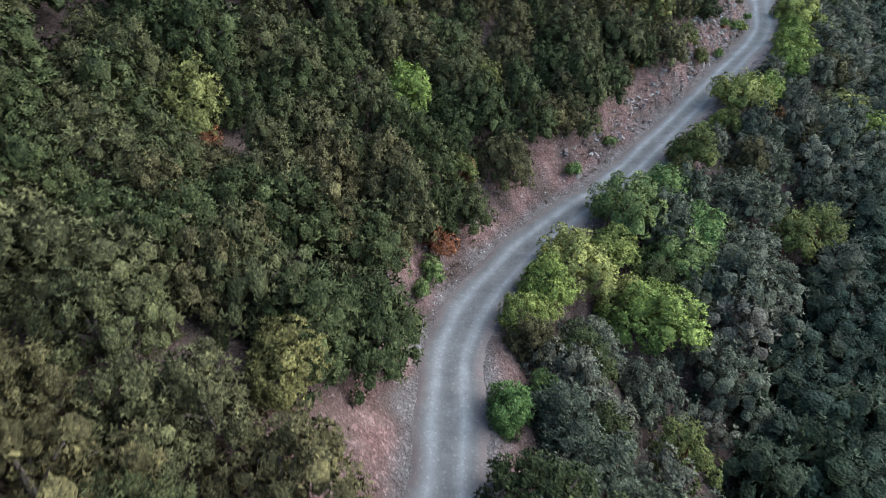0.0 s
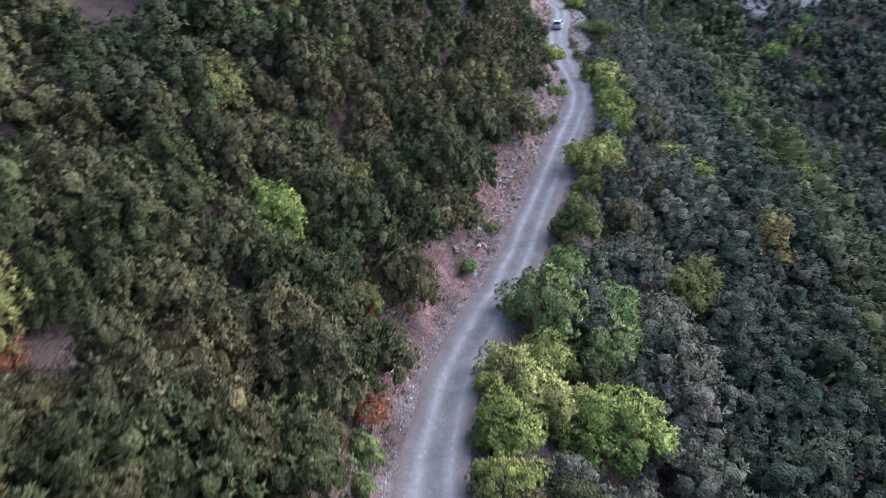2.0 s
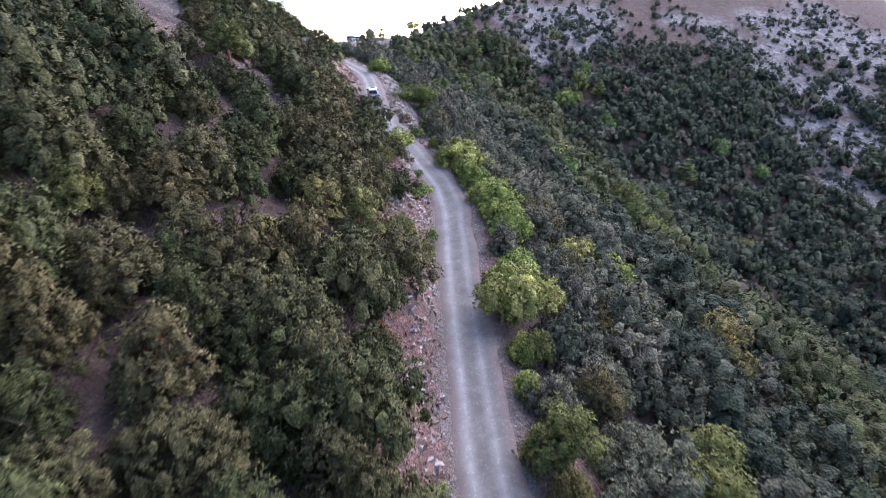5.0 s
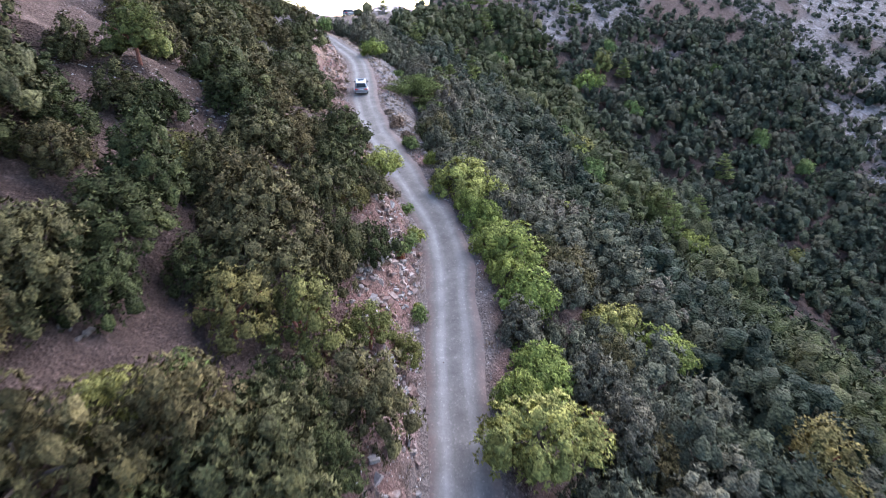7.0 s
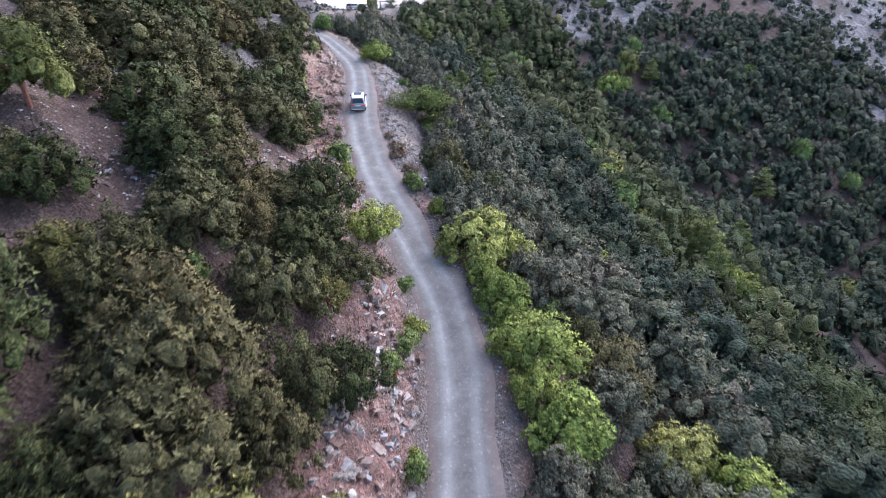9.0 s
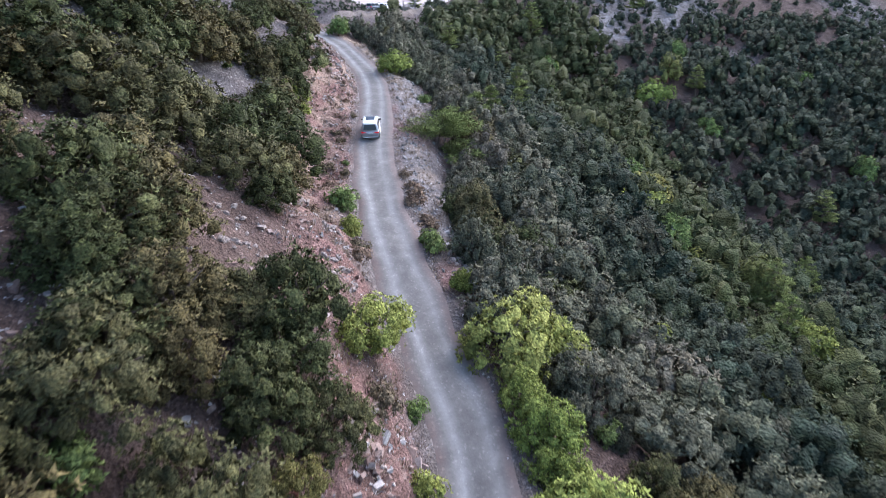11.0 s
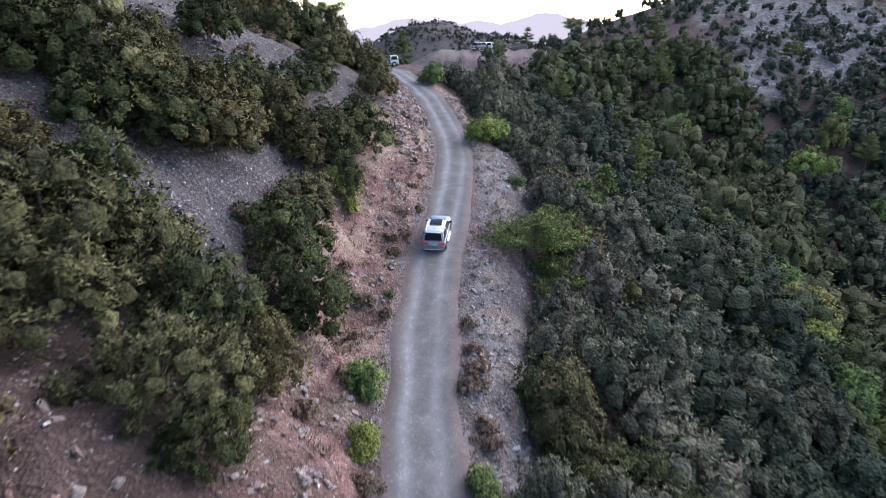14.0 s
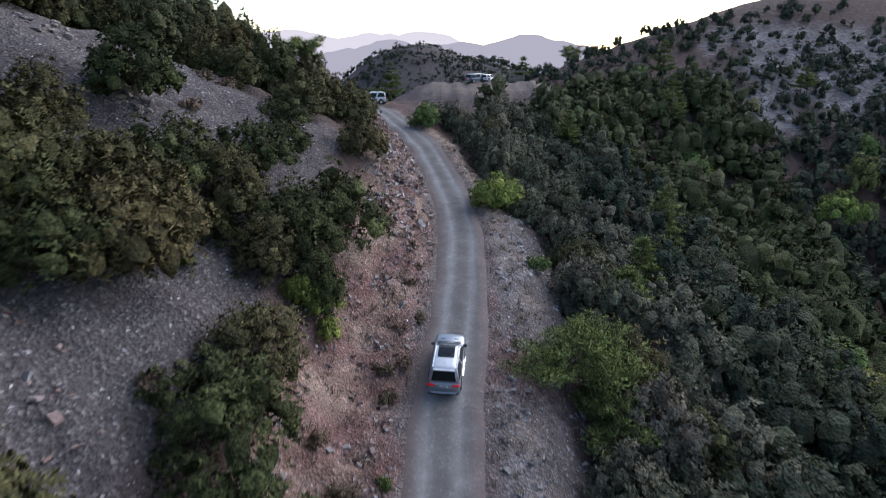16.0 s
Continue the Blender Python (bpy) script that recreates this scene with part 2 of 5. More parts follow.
edge = mix(nt, 1.0, edge, ramp(nt, sep.outputs[1], [(0.0, (0.90, 0.90, 0.90)), (0.9, (1.0, 1.0, 1.0)), (1.0, (1.3, 1.28, 1.27))]), "MULTIPLY")
nt.links.new(edge, b.inputs["Base Color"])
bump(nt, b, maths(nt, "ADD", noise_tex(nt, 5.0, 8, 0.7), maths(nt, "MULTIPLY", grit_d, 0.4)), 0.4, 0.04)

m_rock, nt, b = material("pale rock", 0.88, 0.25)
o = nt.nodes.new("ShaderNodeObjectInfo")
rock = ramp(nt, noise_tex(nt, 2.2, 8, 0.7), [(0.3, (0.15, 0.12, 0.108)), (0.52, (0.27, 0.225, 0.205)), (0.75, (0.46, 0.41, 0.385))])
nt.links.new(rock, b.inputs["Base Color"])
bump(nt, b, noise_tex(nt, 7.0, 8, 0.7), 0.8, 0.08)

m_stones, nt, b = material("loose stones", 0.9, 0.2)
g = nt.nodes.new("ShaderNodeNewGeometry")
nt.links.new(ramp(nt, g.outputs["Random Per Island"], [(0.0, (0.16, 0.12, 0.105)), (0.5, (0.27, 0.225, 0.21)), (0.85, (0.38, 0.35, 0.34)), (1.0, (0.60, 0.57, 0.56))]), b.inputs["Base Color"])

m_slab, nt, b = material("broken rock", 0.9, 0.2)
g = nt.nodes.new("ShaderNodeNewGeometry")
c = ramp(nt, g.outputs["Random Per Island"], [(0.0, (0.16, 0.095, 0.08)), (0.35, (0.26, 0.18, 0.155)), (0.7, (0.35, 0.275, 0.25)), (0.9, (0.30, 0.29, 0.29)), (1.0, (0.52, 0.46, 0.43))])
c = mix(nt, 1.0, c, ramp(nt, noise_tex(nt, 6.0, 6, 0.7), [(0.3, (0.6, 0.58, 0.57)), (0.55, (1.0, 1.0, 1.0)), (0.75, (1.35, 1.33, 1.3))]), "MULTIPLY")
nt.links.new(c, b.inputs["Base Color"])
bump(nt, b, noise_tex(nt, 14.0, 6, 0.7), 0.6, 0.03)

m_scree, nt, b = material("grey broken stone", 0.9, 0.2)
g = nt.nodes.new("ShaderNodeNewGeometry")
c = ramp(nt, g.outputs["Random Per Island"], [(0.0, (0.13, 0.12, 0.115)), (0.5, (0.22, 0.21, 0.205)), (0.85, (0.31, 0.30, 0.30)), (1.0, (0.48, 0.46, 0.45))])
c = mix(nt, 1.0, c, ramp(nt, noise_tex(nt, 6.0, 6, 0.7), [(0.3, (0.65, 0.63, 0.62)), (0.55, (1.0, 1.0, 1.0)), (0.75, (1.3, 1.29, 1.28))]), "MULTIPLY")
nt.links.new(c, b.inputs["Base Color"])

m_straw, nt, b = material("dry grass", 0.9, 0.2)
g = nt.nodes.new("ShaderNodeNewGeometry")
nt.links.new(ramp(nt, g.outputs["Random Per Island"], [(0.0, (0.12, 0.085, 0.06)), (0.5, (0.24, 0.175, 0.125)), (1.0, (0.34, 0.27, 0.20))]), b.inputs["Base Color"])

# ---- mesh helpers ----
def mesh_from(name, verts, faces, mats, smooth_faces=False, attributes=None, indices=None, normals=None):
    """A mesh from arrays; all faces have the same number of corners."""
    verts, faces = np.asarray(verts, np.float32), np.asarray(faces, np.int32)
    me = bpy.data.meshes.new(name)
    n, k = faces.shape
    me.vertices.add(len(verts))
    me.vertices.foreach_set("co", verts.ravel())
    me.loops.add(n * k)
    me.loops.foreach_set("vertex_index", faces.ravel())
    me.polygons.add(n)
    me.polygons.foreach_set("loop_start", np.arange(0, n * k, k, dtype=np.int32))
    me.polygons.foreach_set("use_smooth", np.full(n, smooth_faces))
    for m in (mats if isinstance(mats, (list, tuple)) else [mats]):
        me.materials.append(m)
    if indices is not None:
        me.polygons.foreach_set("material_index", np.asarray(indices, np.int32))
    for key, values in (attributes or {}).items():
        me.attributes.new(key, 'FLOAT', 'POINT').data.foreach_set("value", np.asarray(values, np.float32))
    me.update()
    me.validate()
    if normals is not None:
        me.normals_split_custom_set_from_vertices(np.asarray(normals, np.float32))
    return me


def part(name, bm, mat, parent, label="", shade=False):
    me = bpy.data.meshes.new(name)
    bm.to_mesh(me)
    bm.free()
    me.materials.append(mat)
    if shade:
        me.polygons.foreach_set("use_smooth", np.full(len(me.polygons), True))
    ob = new(name, me)
    ob.parent = parent
    if label:
        tagged(ob, label)
    return ob


def mesh_part(name, me, parent, label=""):
    ob = new(name, me)
    ob.parent = parent
    if label:
        tagged(ob, label)
    return ob


# ---- ground ----
ALONG = np.array([0.452, 0.892])
ACROSS = np.array([0.892, -0.452])
ORIGIN = np.array([24.0, 60.0])


def steps(fine, reach, most):
    """Even steps near the middle, growing outwards."""
    out, v, h = [0.0], 0.0, fine
    while v < most:
        if v >= reach:
            h *= 1.11
        v += h
        out.append(v)
    return out


right = steps(0.6, 22, 2600)
left = steps(0.6, 22, 1500)
ahead = steps(0.6, 125, 3500)
back = steps(0.6, 70, 1200)
us = np.array([-v for v in left[:0:-1]] + right)
vs = np.array([-v for v in back[:0:-1]] + ahead)
U, V = np.meshgrid(us, vs)
GX = ORIGIN[0] + U * ACROSS[0] + V * ALONG[0]
GY = ORIGIN[1] + U * ACROSS[1] + V * ALONG[1]

# bare places: x, y, radius
SCREE = [(36.5, 133.9, 1.5), (38.9, 133.8, 1.7), (40.9, 133.9, 1.1), (43.1, 131.4, 2.5), (41.5, 128.6, 2), (44.5, 129.5, 2.6), (45.7, 127.4, 2),
        (43.5, 126.1, 2.1), (47.2, 132.7, 1.4), (51, 138.2, 1.4), (48.7, 137.1, 1.6), (46.4, 152.4, 2.1), (45.2, 154.7, 2.1), (51.7, 156, 1.8),
        (42.9, 132.8, 1.8), (44.6, 131.5, 2.5), (43.4, 129.5, 2.3), (45.5, 129.6, 1.8), (43.7, 127, 2.2), (43.1, 125.6, 2.1), (48, 135.2, 1.4),
        (46.2, 134.8, 1.4), (48.8, 137.3, 1.1), (51.1, 138.2, 1.1), (41.7, 151.1, 1.5), (43.8, 155.1, 2), (45, 152.9, 1.6), (50.9, 158.6, 1.8),
        (56.8, 178.4, 2.4), (51.1, 149.9, 1.5), (49.4, 146.2, 1.1), (62.2, 153.8, 1.1), (62.7, 148.1, 1.3), (65.7, 152.4, 1.1)]
OPEN_SOIL = [(28.8, 99.1, 2.6), (28.3, 100.7, 2.2), (29.2, 96.6, 2), (21.7, 95.7, 2.2), (21.4, 97.5, 2), (22.1, 94.3, 1.5), (16.7, 84.6, 1.6), (16.9, 81.4, 1.5),
        (16.8, 86.8, 1.5), (15.8, 81.9, 1.5), (130.5, 90.9, 5.5), (130.2, 86.2, 4.8), (158.7, 120.7, 4.9), (148.1, 129.8, 3.8), (132.5, 86.5, 7.6),
        (112.3, 81.2, 4.1), (-18.4, 73.8, 5), (-14.9, 80, 3.8), (128.1, 179.8, 4.5), (162.2, 166.9, 3.5), (38.2, 112.8, 2), (37.8, 110.5, 2.1),
        (39.6, 110.5, 1.8), (25.7, 100.8, 2.4), (26.8, 98.8, 2.2), (28, 96.9, 2.2), (29.1, 94.9, 1.9), (29.9, 93.1, 1.5), (134, 187, 4), (114, 199, 5),
        (104, 205, 5), (39.6, 114.5, 2.2), (39.5, 109.6, 2.2), (40.6, 108.7, 2.2), (38.9, 106, 2.2), (40.1, 104.9, 2.2), (42, 105.3, 2.2),
        (44.1, 107.3, 2.2), (41.7, 107.5, 2.2), (41.8, 101.9, 2.2)]
PALE_ROCK = [(172.9, 188.5, 7.3), (164.2, 187.3, 4.3), (201.4, 206.7, 16.4), (205.1, 193.7, 12), (190.8, 187.2, 9.9), (209, 186.5, 8), (179.7, 214, 3.7),
        (167.7, 203.6, 2.4), (188.2, 220.5, 4.9), (185, 205.4, 6.2), (224.8, 199.8, 11.9), (180.9, 194.5, 6.9), (201, 206.4, 11.3), (207.2, 193.4, 11.2),
        (195.6, 165.2, 6.1), (264.5, 151.4, 16.3), (265.7, 165, 13.3), (265.1, 134.7, 16), (354.1, 151.9, 23), (305, 158, 20.4), (233.3, 114.2, 15.4),
        (210.7, 99.2, 9.6), (229.5, 122.8, 10.6), (218.3, 93.4, 9.9), (295, 124, 13.9), (253.9, 102.6, 9), (326, 125.9, 11.4), (273, 164, 12.6),
        (330, 144, 29.9), (251, 102, 13.8), (263, 127, 13.8), (238, 108, 10.3), (290, 120, 16.1), (268, 184, 11.5)]
BARE = [(*v, k) for k, rows_ in (('scree', SCREE), ('soil', OPEN_SOIL), ('pale', PALE_ROCK)) for v in rows_]


def bare(x, y, kind=None):
    """How bare the ground is, 0 to 1."""
    v = np.zeros(np.shape(x))
    wob = 1.0 + 0.28 * waves(x, y, 6.0, 5)
    for bx, by, r, k in BARE:
        if kind in (None, k):
            v = np.maximum(v, 1 - smooth(0.75, 1.05, np.hypot(x - bx, y - by) / (r * wob)))
    return v


def outer(x, y, z):
    """Far off the land sinks into hazy lowland; a stony hill stands behind the saddle."""
    far_off = np.hypot(x - 100, y - 150)
    z = z * (1 - smooth(260, 900, far_off)) - 160 * smooth(260, 1600, far_off)
    z = z + 62 * np.exp(-(((x - 285) / 95) ** 2 + ((y - 560) / 110) ** 2)) + 40 * np.exp(-(((x - 205) / 50) ** 2 + ((y - 545) / 80) ** 2))
    return z + smooth(300, 420, far_off) * (3.5 * waves(x, y, 60.0, 8) + 2.0 * waves(x, y, 27.0, 9))


GD, GR, GS = to_road(GX, GY)
GZ = land(GX, GY)
fine = 1 - smooth(150, 400, np.hypot(GX - 80, GY - 110))
off = smooth(2.0, 4.5, np.abs(GD))
GZ = GZ + fine * off * (0.45 * waves(GX, GY, 9.0, 1) + 0.22 * waves(GX, GY, 3.1, 2) + 0.09 * waves(GX, GY, 1.5, 3))
cut = smooth(2.2, 3.2, -GD) * (1 - smooth(5.0, 8.0, -GD))
GZ = GZ + fine * cut * (0.25 * waves(GX, GY, 1.9, 11) + 0.14 * waves(GX, GY, 1.1, 12))
GZ = GZ - 0.10 * (1 - smooth(1.6, 2.4, np.abs(GD)))
GZ = outer(GX, GY, GZ)
# a patch of bare red earth below the track
spot = np.exp(-((GX - 66.6) ** 2 / 7 + (GY - 131.2) ** 2 / 16))
red = np.clip(smooth(2.0, 2.8, -GD) * (1 - smooth(5, 10, -GD)) * (0.6 + 0.5 * waves(GX, GY, 5.0, 21)) + smooth(1.8, 3, GD) * (1 - smooth(4, 7, GD)) * (0.3 + 0.5 * waves(GX, GY, 9.0, 22)) + 0.75 * smooth(2.2, 3.0, -GD) * (1 - smooth(6, 9, -GD)) * smooth(188, 198, GS) * (1 - smooth(222, 232, GS)) + 1.1 * smooth(1.8, 2.4, GD) * (1 - smooth(2.9, 4.2, GD)) * smooth(196, 204, GS) * (1 - smooth(222, 232, GS)) + 1.4 * spot + 0.9 * np.exp(-((GX - 54) ** 2 + (GY - 129) ** 2) / 16), 0, 1)
sc = np.clip(bare(GX, GY, 'scree') + 0.85 * smooth(184, 194, GS) * (1 - smooth(232, 246, GS)) * smooth(8.5, 11.5, -GD + 1.5 * waves(GX, GY, 8.0, 25)) * (1 - smooth(34, 44, -GD)) + smooth(2, 3, GD) * (1 - smooth(6, 9, GD)) * smooth(182, 190, GS) * (1 - smooth(232, 245, GS)) * 0.9, 0, 1)
sc = np.clip(sc + 0.6 * smooth(330, 400, GY) + 0.7 * (1 - smooth(9, 22, np.hypot((GX - 113) / 1.35, GY - 213))), 0, 1)
sc = sc * (1 - 0.9 * spot)
pl = bare(GX, GY, 'pale')
pl = np.maximum(pl, 0.5 * smooth(2.4, 3.2, GD) * (1 - smooth(5.5, 8.5, GD)) * smooth(182, 190, GS) * (1 - smooth(234, 245, GS)) * (1 - spot))
straw = np.clip(smooth(2.2, 3.0, GD) * (1 - smooth(5.5, 8.5, GD)) * smooth(184, 192, GS) * (1 - smooth(228, 238, GS)) * (0.06 + 0.22 * waves(GX, GY, 5.0, 29)) * (1 - spot) + smooth(1.9, 2.5, GD) * (1 - smooth(3.6, 5.2, GD)) * smooth(226, 236, GS) * (1 - smooth(262, 275, GS)) + smooth(2.4, 3.5, -GD) * (1 - smooth(7, 10, -GD)) * smooth(184, 194, GS) * (1 - smooth(250, 266, GS)) * (0.22 + 0.45 * waves(GX, GY, 4.0, 27)) + (np.hypot((GX - 113) / 1.35, GY - 213) < 10.5) * 0.35, 0, 1)
dust = np.clip((1 - smooth(2.0, 3.3, np.abs(GD) + 0.5 * waves(GX, GY, 4.0, 41))) * 0.85 * (1 - 0.7 * spot), 0, 1)
ny, nx = GX.shape
grid = np.arange(nx * ny).reshape(ny, nx)
quads = np.stack([grid[:-1, :-1], grid[:-1, 1:], grid[1:, 1:], grid[1:, :-1]], -1).reshape(-1, 4)
ground = new("ground", mesh_from("ground", np.stack([GX, GY, GZ], -1).reshape(-1, 3), quads, m_ground, True,
                                 {"red": red.ravel(), "scree": sc.ravel(), "pale": pl.ravel(), "straw": straw.ravel(), "dust": dust.ravel()}))
tagged(ground, "steep stony hillside of reddish soil, litter and grey scree", "ground", kind="structure")


def ground_z(x, y):
    x, y = np.asarray(x, float), np.asarray(y, float)
    d, rz, s = to_road(x, y)
    z = land(x, y)
    o = smooth(2.0, 4.5, np.abs(d))
    return z + o * (0.45 * waves(x, y, 9.0, 1) + 0.22 * waves(x, y, 3.1, 2))


# ---- road ----
smp = np.arange(12, LINE_S[-1] - 8, 0.5)
cx, cy, cz = (np.interp(smp, LINE_S, LINE[:, k]) for k in range(3))
tx, ty = np.gradient(cx), np.gradient(cy)
tl = np.hypot(tx, ty)
nxr, nyr = ty / tl, -tx / tl
offs = np.array([-2.35, -2.05, -1.75, -1.3, -1.0, -0.75, -0.5, -0.2, 0.1, 0.4, 0.7, 1.0, 1.3, 1.75, 2.05, 2.4])
S_, O_ = np.meshgrid(smp, offs, indexing="ij")
side_l = 1 + 0.10 * waves(smp, smp * 0, 7.0, 31)[:, None]
W_ = O_ * np.where(O_ < 0, side_l, 1 + 0.12 * waves(smp, smp * 0, 9.0, 32)[:, None])
RX, RY = cx[:, None] + W_ * nxr[:, None], cy[:, None] + W_ * nyr[:, None]
wander = 0.16 * waves(smp, smp * 0, 23.0, 35)[:, None]
rut = np.exp(-((O_ + 0.85 + wander) / 0.34) ** 2) + np.exp(-((O_ - 0.85 + wander) / 0.30) ** 2) * (0.8 + 0.3 * waves(smp, smp * 0, 11.0, 36)[:, None])
rut = np.clip(rut, 0, 1.1)
edge = smooth(1.2, 1.9, np.abs(O_))
RZ = cz[:, None] + 0.03 - 0.035 * rut + 0.025 * waves(RX, RY, 2.3, 33) - 0.16 * smooth(1.7, 2.4, np.abs(O_))
gridr = np.arange(RX.size).reshape(RX.shape)
rq = np.stack([gridr[:-1, :-1], gridr[:-1, 1:], gridr[1:, 1:], gridr[1:, :-1]], -1).reshape(-1, 4)
road = new("road", mesh_from("road", np.stack([RX, RY, RZ], -1).reshape(-1, 3), rq, m_road, True, {"rut": rut.ravel(), "edge": edge.ravel()}))
tagged(road, "narrow grey gravel track with two pale wheel ruts", "road", kind="structure")

# ---- trees ----
def icosphere(level):
    bm = bmesh.new()
    bmesh.ops.create_icosphere(bm, subdivisions=level, radius=1.0)
    v = np.array([p.co for p in bm.verts])
    f = np.array([[p.index for p in q.verts] for q in bm.faces])
    bm.free()
    return v, f


ICO = {1: icosphere(1), 2: icosphere(2)}


def unit(r, n):
    v = r.normal(size=(n, 3))
    return v / np.linalg.norm(v, axis=1, keepdims=True)


def leaves_on(r, centres, radii, n, size, spread=0.6, per=5, dome=0.5):
    """About n leaves in rosettes of a few, standing on the outer shell of leafy lumps and pointing out and up."""
    n = n // per
    w = radii ** 2
    k = r.choice(len(radii), size=n * 3, p=w / w.sum())
    out = unit(r, len(k))
    out[:, 2] = np.where(out[:, 2] < -0.45, -out[:, 2], out[:, 2])
    ph = r.rand(len(radii), 3) * 6.283
    uneven = 1 + 0.10 * np.sin(5 * out[:, 0] + ph[k, 0]) + 0.10 * np.sin(5 * out[:, 1] + ph[k, 1])
    p = centres[k] + out * np.array([1, 1, 1.35]) * (radii[k] * uneven * (0.80 + 0.22 * r.rand(len(k))))[:, None]
    inside = np.zeros(len(k), bool)
    for c, q in zip(centres, radii):
        inside |= np.linalg.norm((p - c) / np.array([1, 1, 1.35]), axis=1) < q * 0.70
    p, out = p[~inside][:n], out[~inside][:n]
    m = len(p)
    mid = centres.mean(0) * np.array([1, 1, 0.6])
    whole = (p - mid) / np.linalg.norm(p - mid, axis=1, keepdims=True)
    round_ = (1.1 - dome) * out + dome * whole
    axis = out + 0.35 * spread * unit(r, m)
    axis[:, 2] += 0.45
    axis /= np.linalg.norm(axis, axis=1, keepdims=True)
    e1 = np.cross(axis, unit(r, m))
    e1 /= np.linalg.norm(e1, axis=1, keepdims=True) + 1e-6
    e2 = np.cross(axis, e1)
    big = size * (0.7 + 0.6 * r.rand(m))[:, None]
    tri, nrm = [], []
    for j in range(per):
        t = (6.283 * j / per + 0.9 * r.rand(m))[:, None]
        way = e1 * np.cos(t) + e2 * np.sin(t)
        side = np.cross(axis, way)
        tilt = (0.15 + 0.75 * r.rand(m))[:, None]
        tip = way * np.cos(tilt) + axis * np.sin(tilt)
        s = big * (0.75 + 0.5 * r.rand(m))[:, None]
        foot = p + way * s * 0.12
        tri.append(np.stack([foot + tip * s * 0.35 - side * s * 0.36, foot + tip * s * 0.35 + side * s * 0.36, foot + tip * s * 1.25], 1))
        tri[-1][:, 0] -= tip * s * 0.3
        face = np.cross(tri[-1][:, 1] - tri[-1][:, 0], tri[-1][:, 2] - tri[-1][:, 0])
        face /= np.linalg.norm(face, axis=1, keepdims=True) + 1e-9
        back = (face * round_).sum(1) < 0
        tri[-1][back] = tri[-1][back][:, ::-1]
        face[back] *= -1
        soft_ = round_ + 0.55 * face
        nrm.append(np.repeat(soft_ / np.linalg.norm(soft_, axis=1, keepdims=True), 3, axis=0))
    v = np.concatenate(tri).reshape(-1, 3)
    return v, np.arange(len(v)).reshape(-1, 3), np.concatenate(nrm)


def lumps_of(r, n, width, height, low, size, apart=0.78):
    """Lump centres over a rounded crown that reaches down to the ground, kept apart from one another."""
    cs, qs = [], []
    ph, amp = r.rand() * 6, 0.12 + 0.16 * r.rand()
    tries = 0
    while len(cs) < n and tries < n * 40:
        tries += 1
        a, q = r.rand() * 6.283, math.sqrt(r.rand())
        rim = width * (1 + amp * math.sin(a * 2 + ph) + 0.1 * math.sin(a * 3 + 2 * ph))
        top = low + (height - low) * math.sqrt(max(1 - q * q * 0.92, 0))
        c = np.array([math.cos(a) * q * rim, math.sin(a) * q * rim, low + (top - low) * (0.08 + 0.92 * r.rand() ** 0.6)])
        rad = size * (0.65 + 0.7 * r.rand())
        gap = apart - 0.4 * tries / (n * 40)
        if all(np.linalg.norm(c - d_) > gap * (rad + e_) * 0.8 for d_, e_ in zip(cs, qs)):
            cs.append(c), qs.append(rad)
    return np.array(cs), np.array(qs)


def crown_arrays(r, c, q, n, leaf, level, spread=0.6, core=0.64, dome=0.5):
    """Leafy lumps, each round an inner mass that stops the view through it; all lit as rounded lumps."""
    v0, f0, n0 = leaves_on(r, c, q, n, leaf, spread, 5, dome)
    sv, sf = ICO[1]
    vs_, fs_, ns_ = [v0], [f0], [n0]
    at = len(v0)
    for j in range(len(q)):
        vs_.append(c[j] + sv * np.array([1, 1, 1.25]) * q[j] * core * (0.62 + 0.66 * r.rand(len(sv))[:, None]))
        fs_.append(sf + at)
        up_ = sv * (1.1 - dome) + dome * np.array([0, 0, 1.0]) + dome * c[j] / (np.linalg.norm(c[j]) + 1e-6)
        ns_.append(up_ / (np.linalg.norm(up_, axis=1, keepdims=True) + 1e-6))
        at += len(sv)
    return np.vstack(vs_), np.vstack(fs_), np.vstack(ns_)


def crown_mesh(name, seed, mat, width, height, low, lumps, lump, n, leaf, spread=0.6):
    r = np.random.RandomState(seed)
    c, q = lumps_of(r, lumps, width - lump * 0.75, height - lump * 1.0, low, lump)
    v, f, nrm = crown_arrays(r, c, q, n, leaf, 1, spread)
    return mesh_from(name, v, f, mat, True, normals=nrm)


def limb(bm, a, b, ra, rb, sides=6, grown=None):
    """A tapering tube; grown: the ring of an older limb that it starts from. Gives its end ring."""
    a, b = Vector(a), Vector(b)
    z = (b - a).normalized()
    x = z.orthogonal().normalized()
    y = z.cross(x)
    ring = [[bm.verts.new(p + (x * math.cos(t) + y * math.sin(t)) * q) for t in np.linspace(0, 2 * math.pi, sides, endpoint=False)] for p, q in ((a, ra), (b, rb))[1 if grown else 0:]]
    if grown:
        ring.insert(0, grown)
    for k in range(sides):
        bm.faces.new([ring[0][k], ring[0][(k + 1) % sides], ring[1][(k + 1) % sides], ring[1][k]])
    bm.faces.new(ring[1])
    return ring[1]


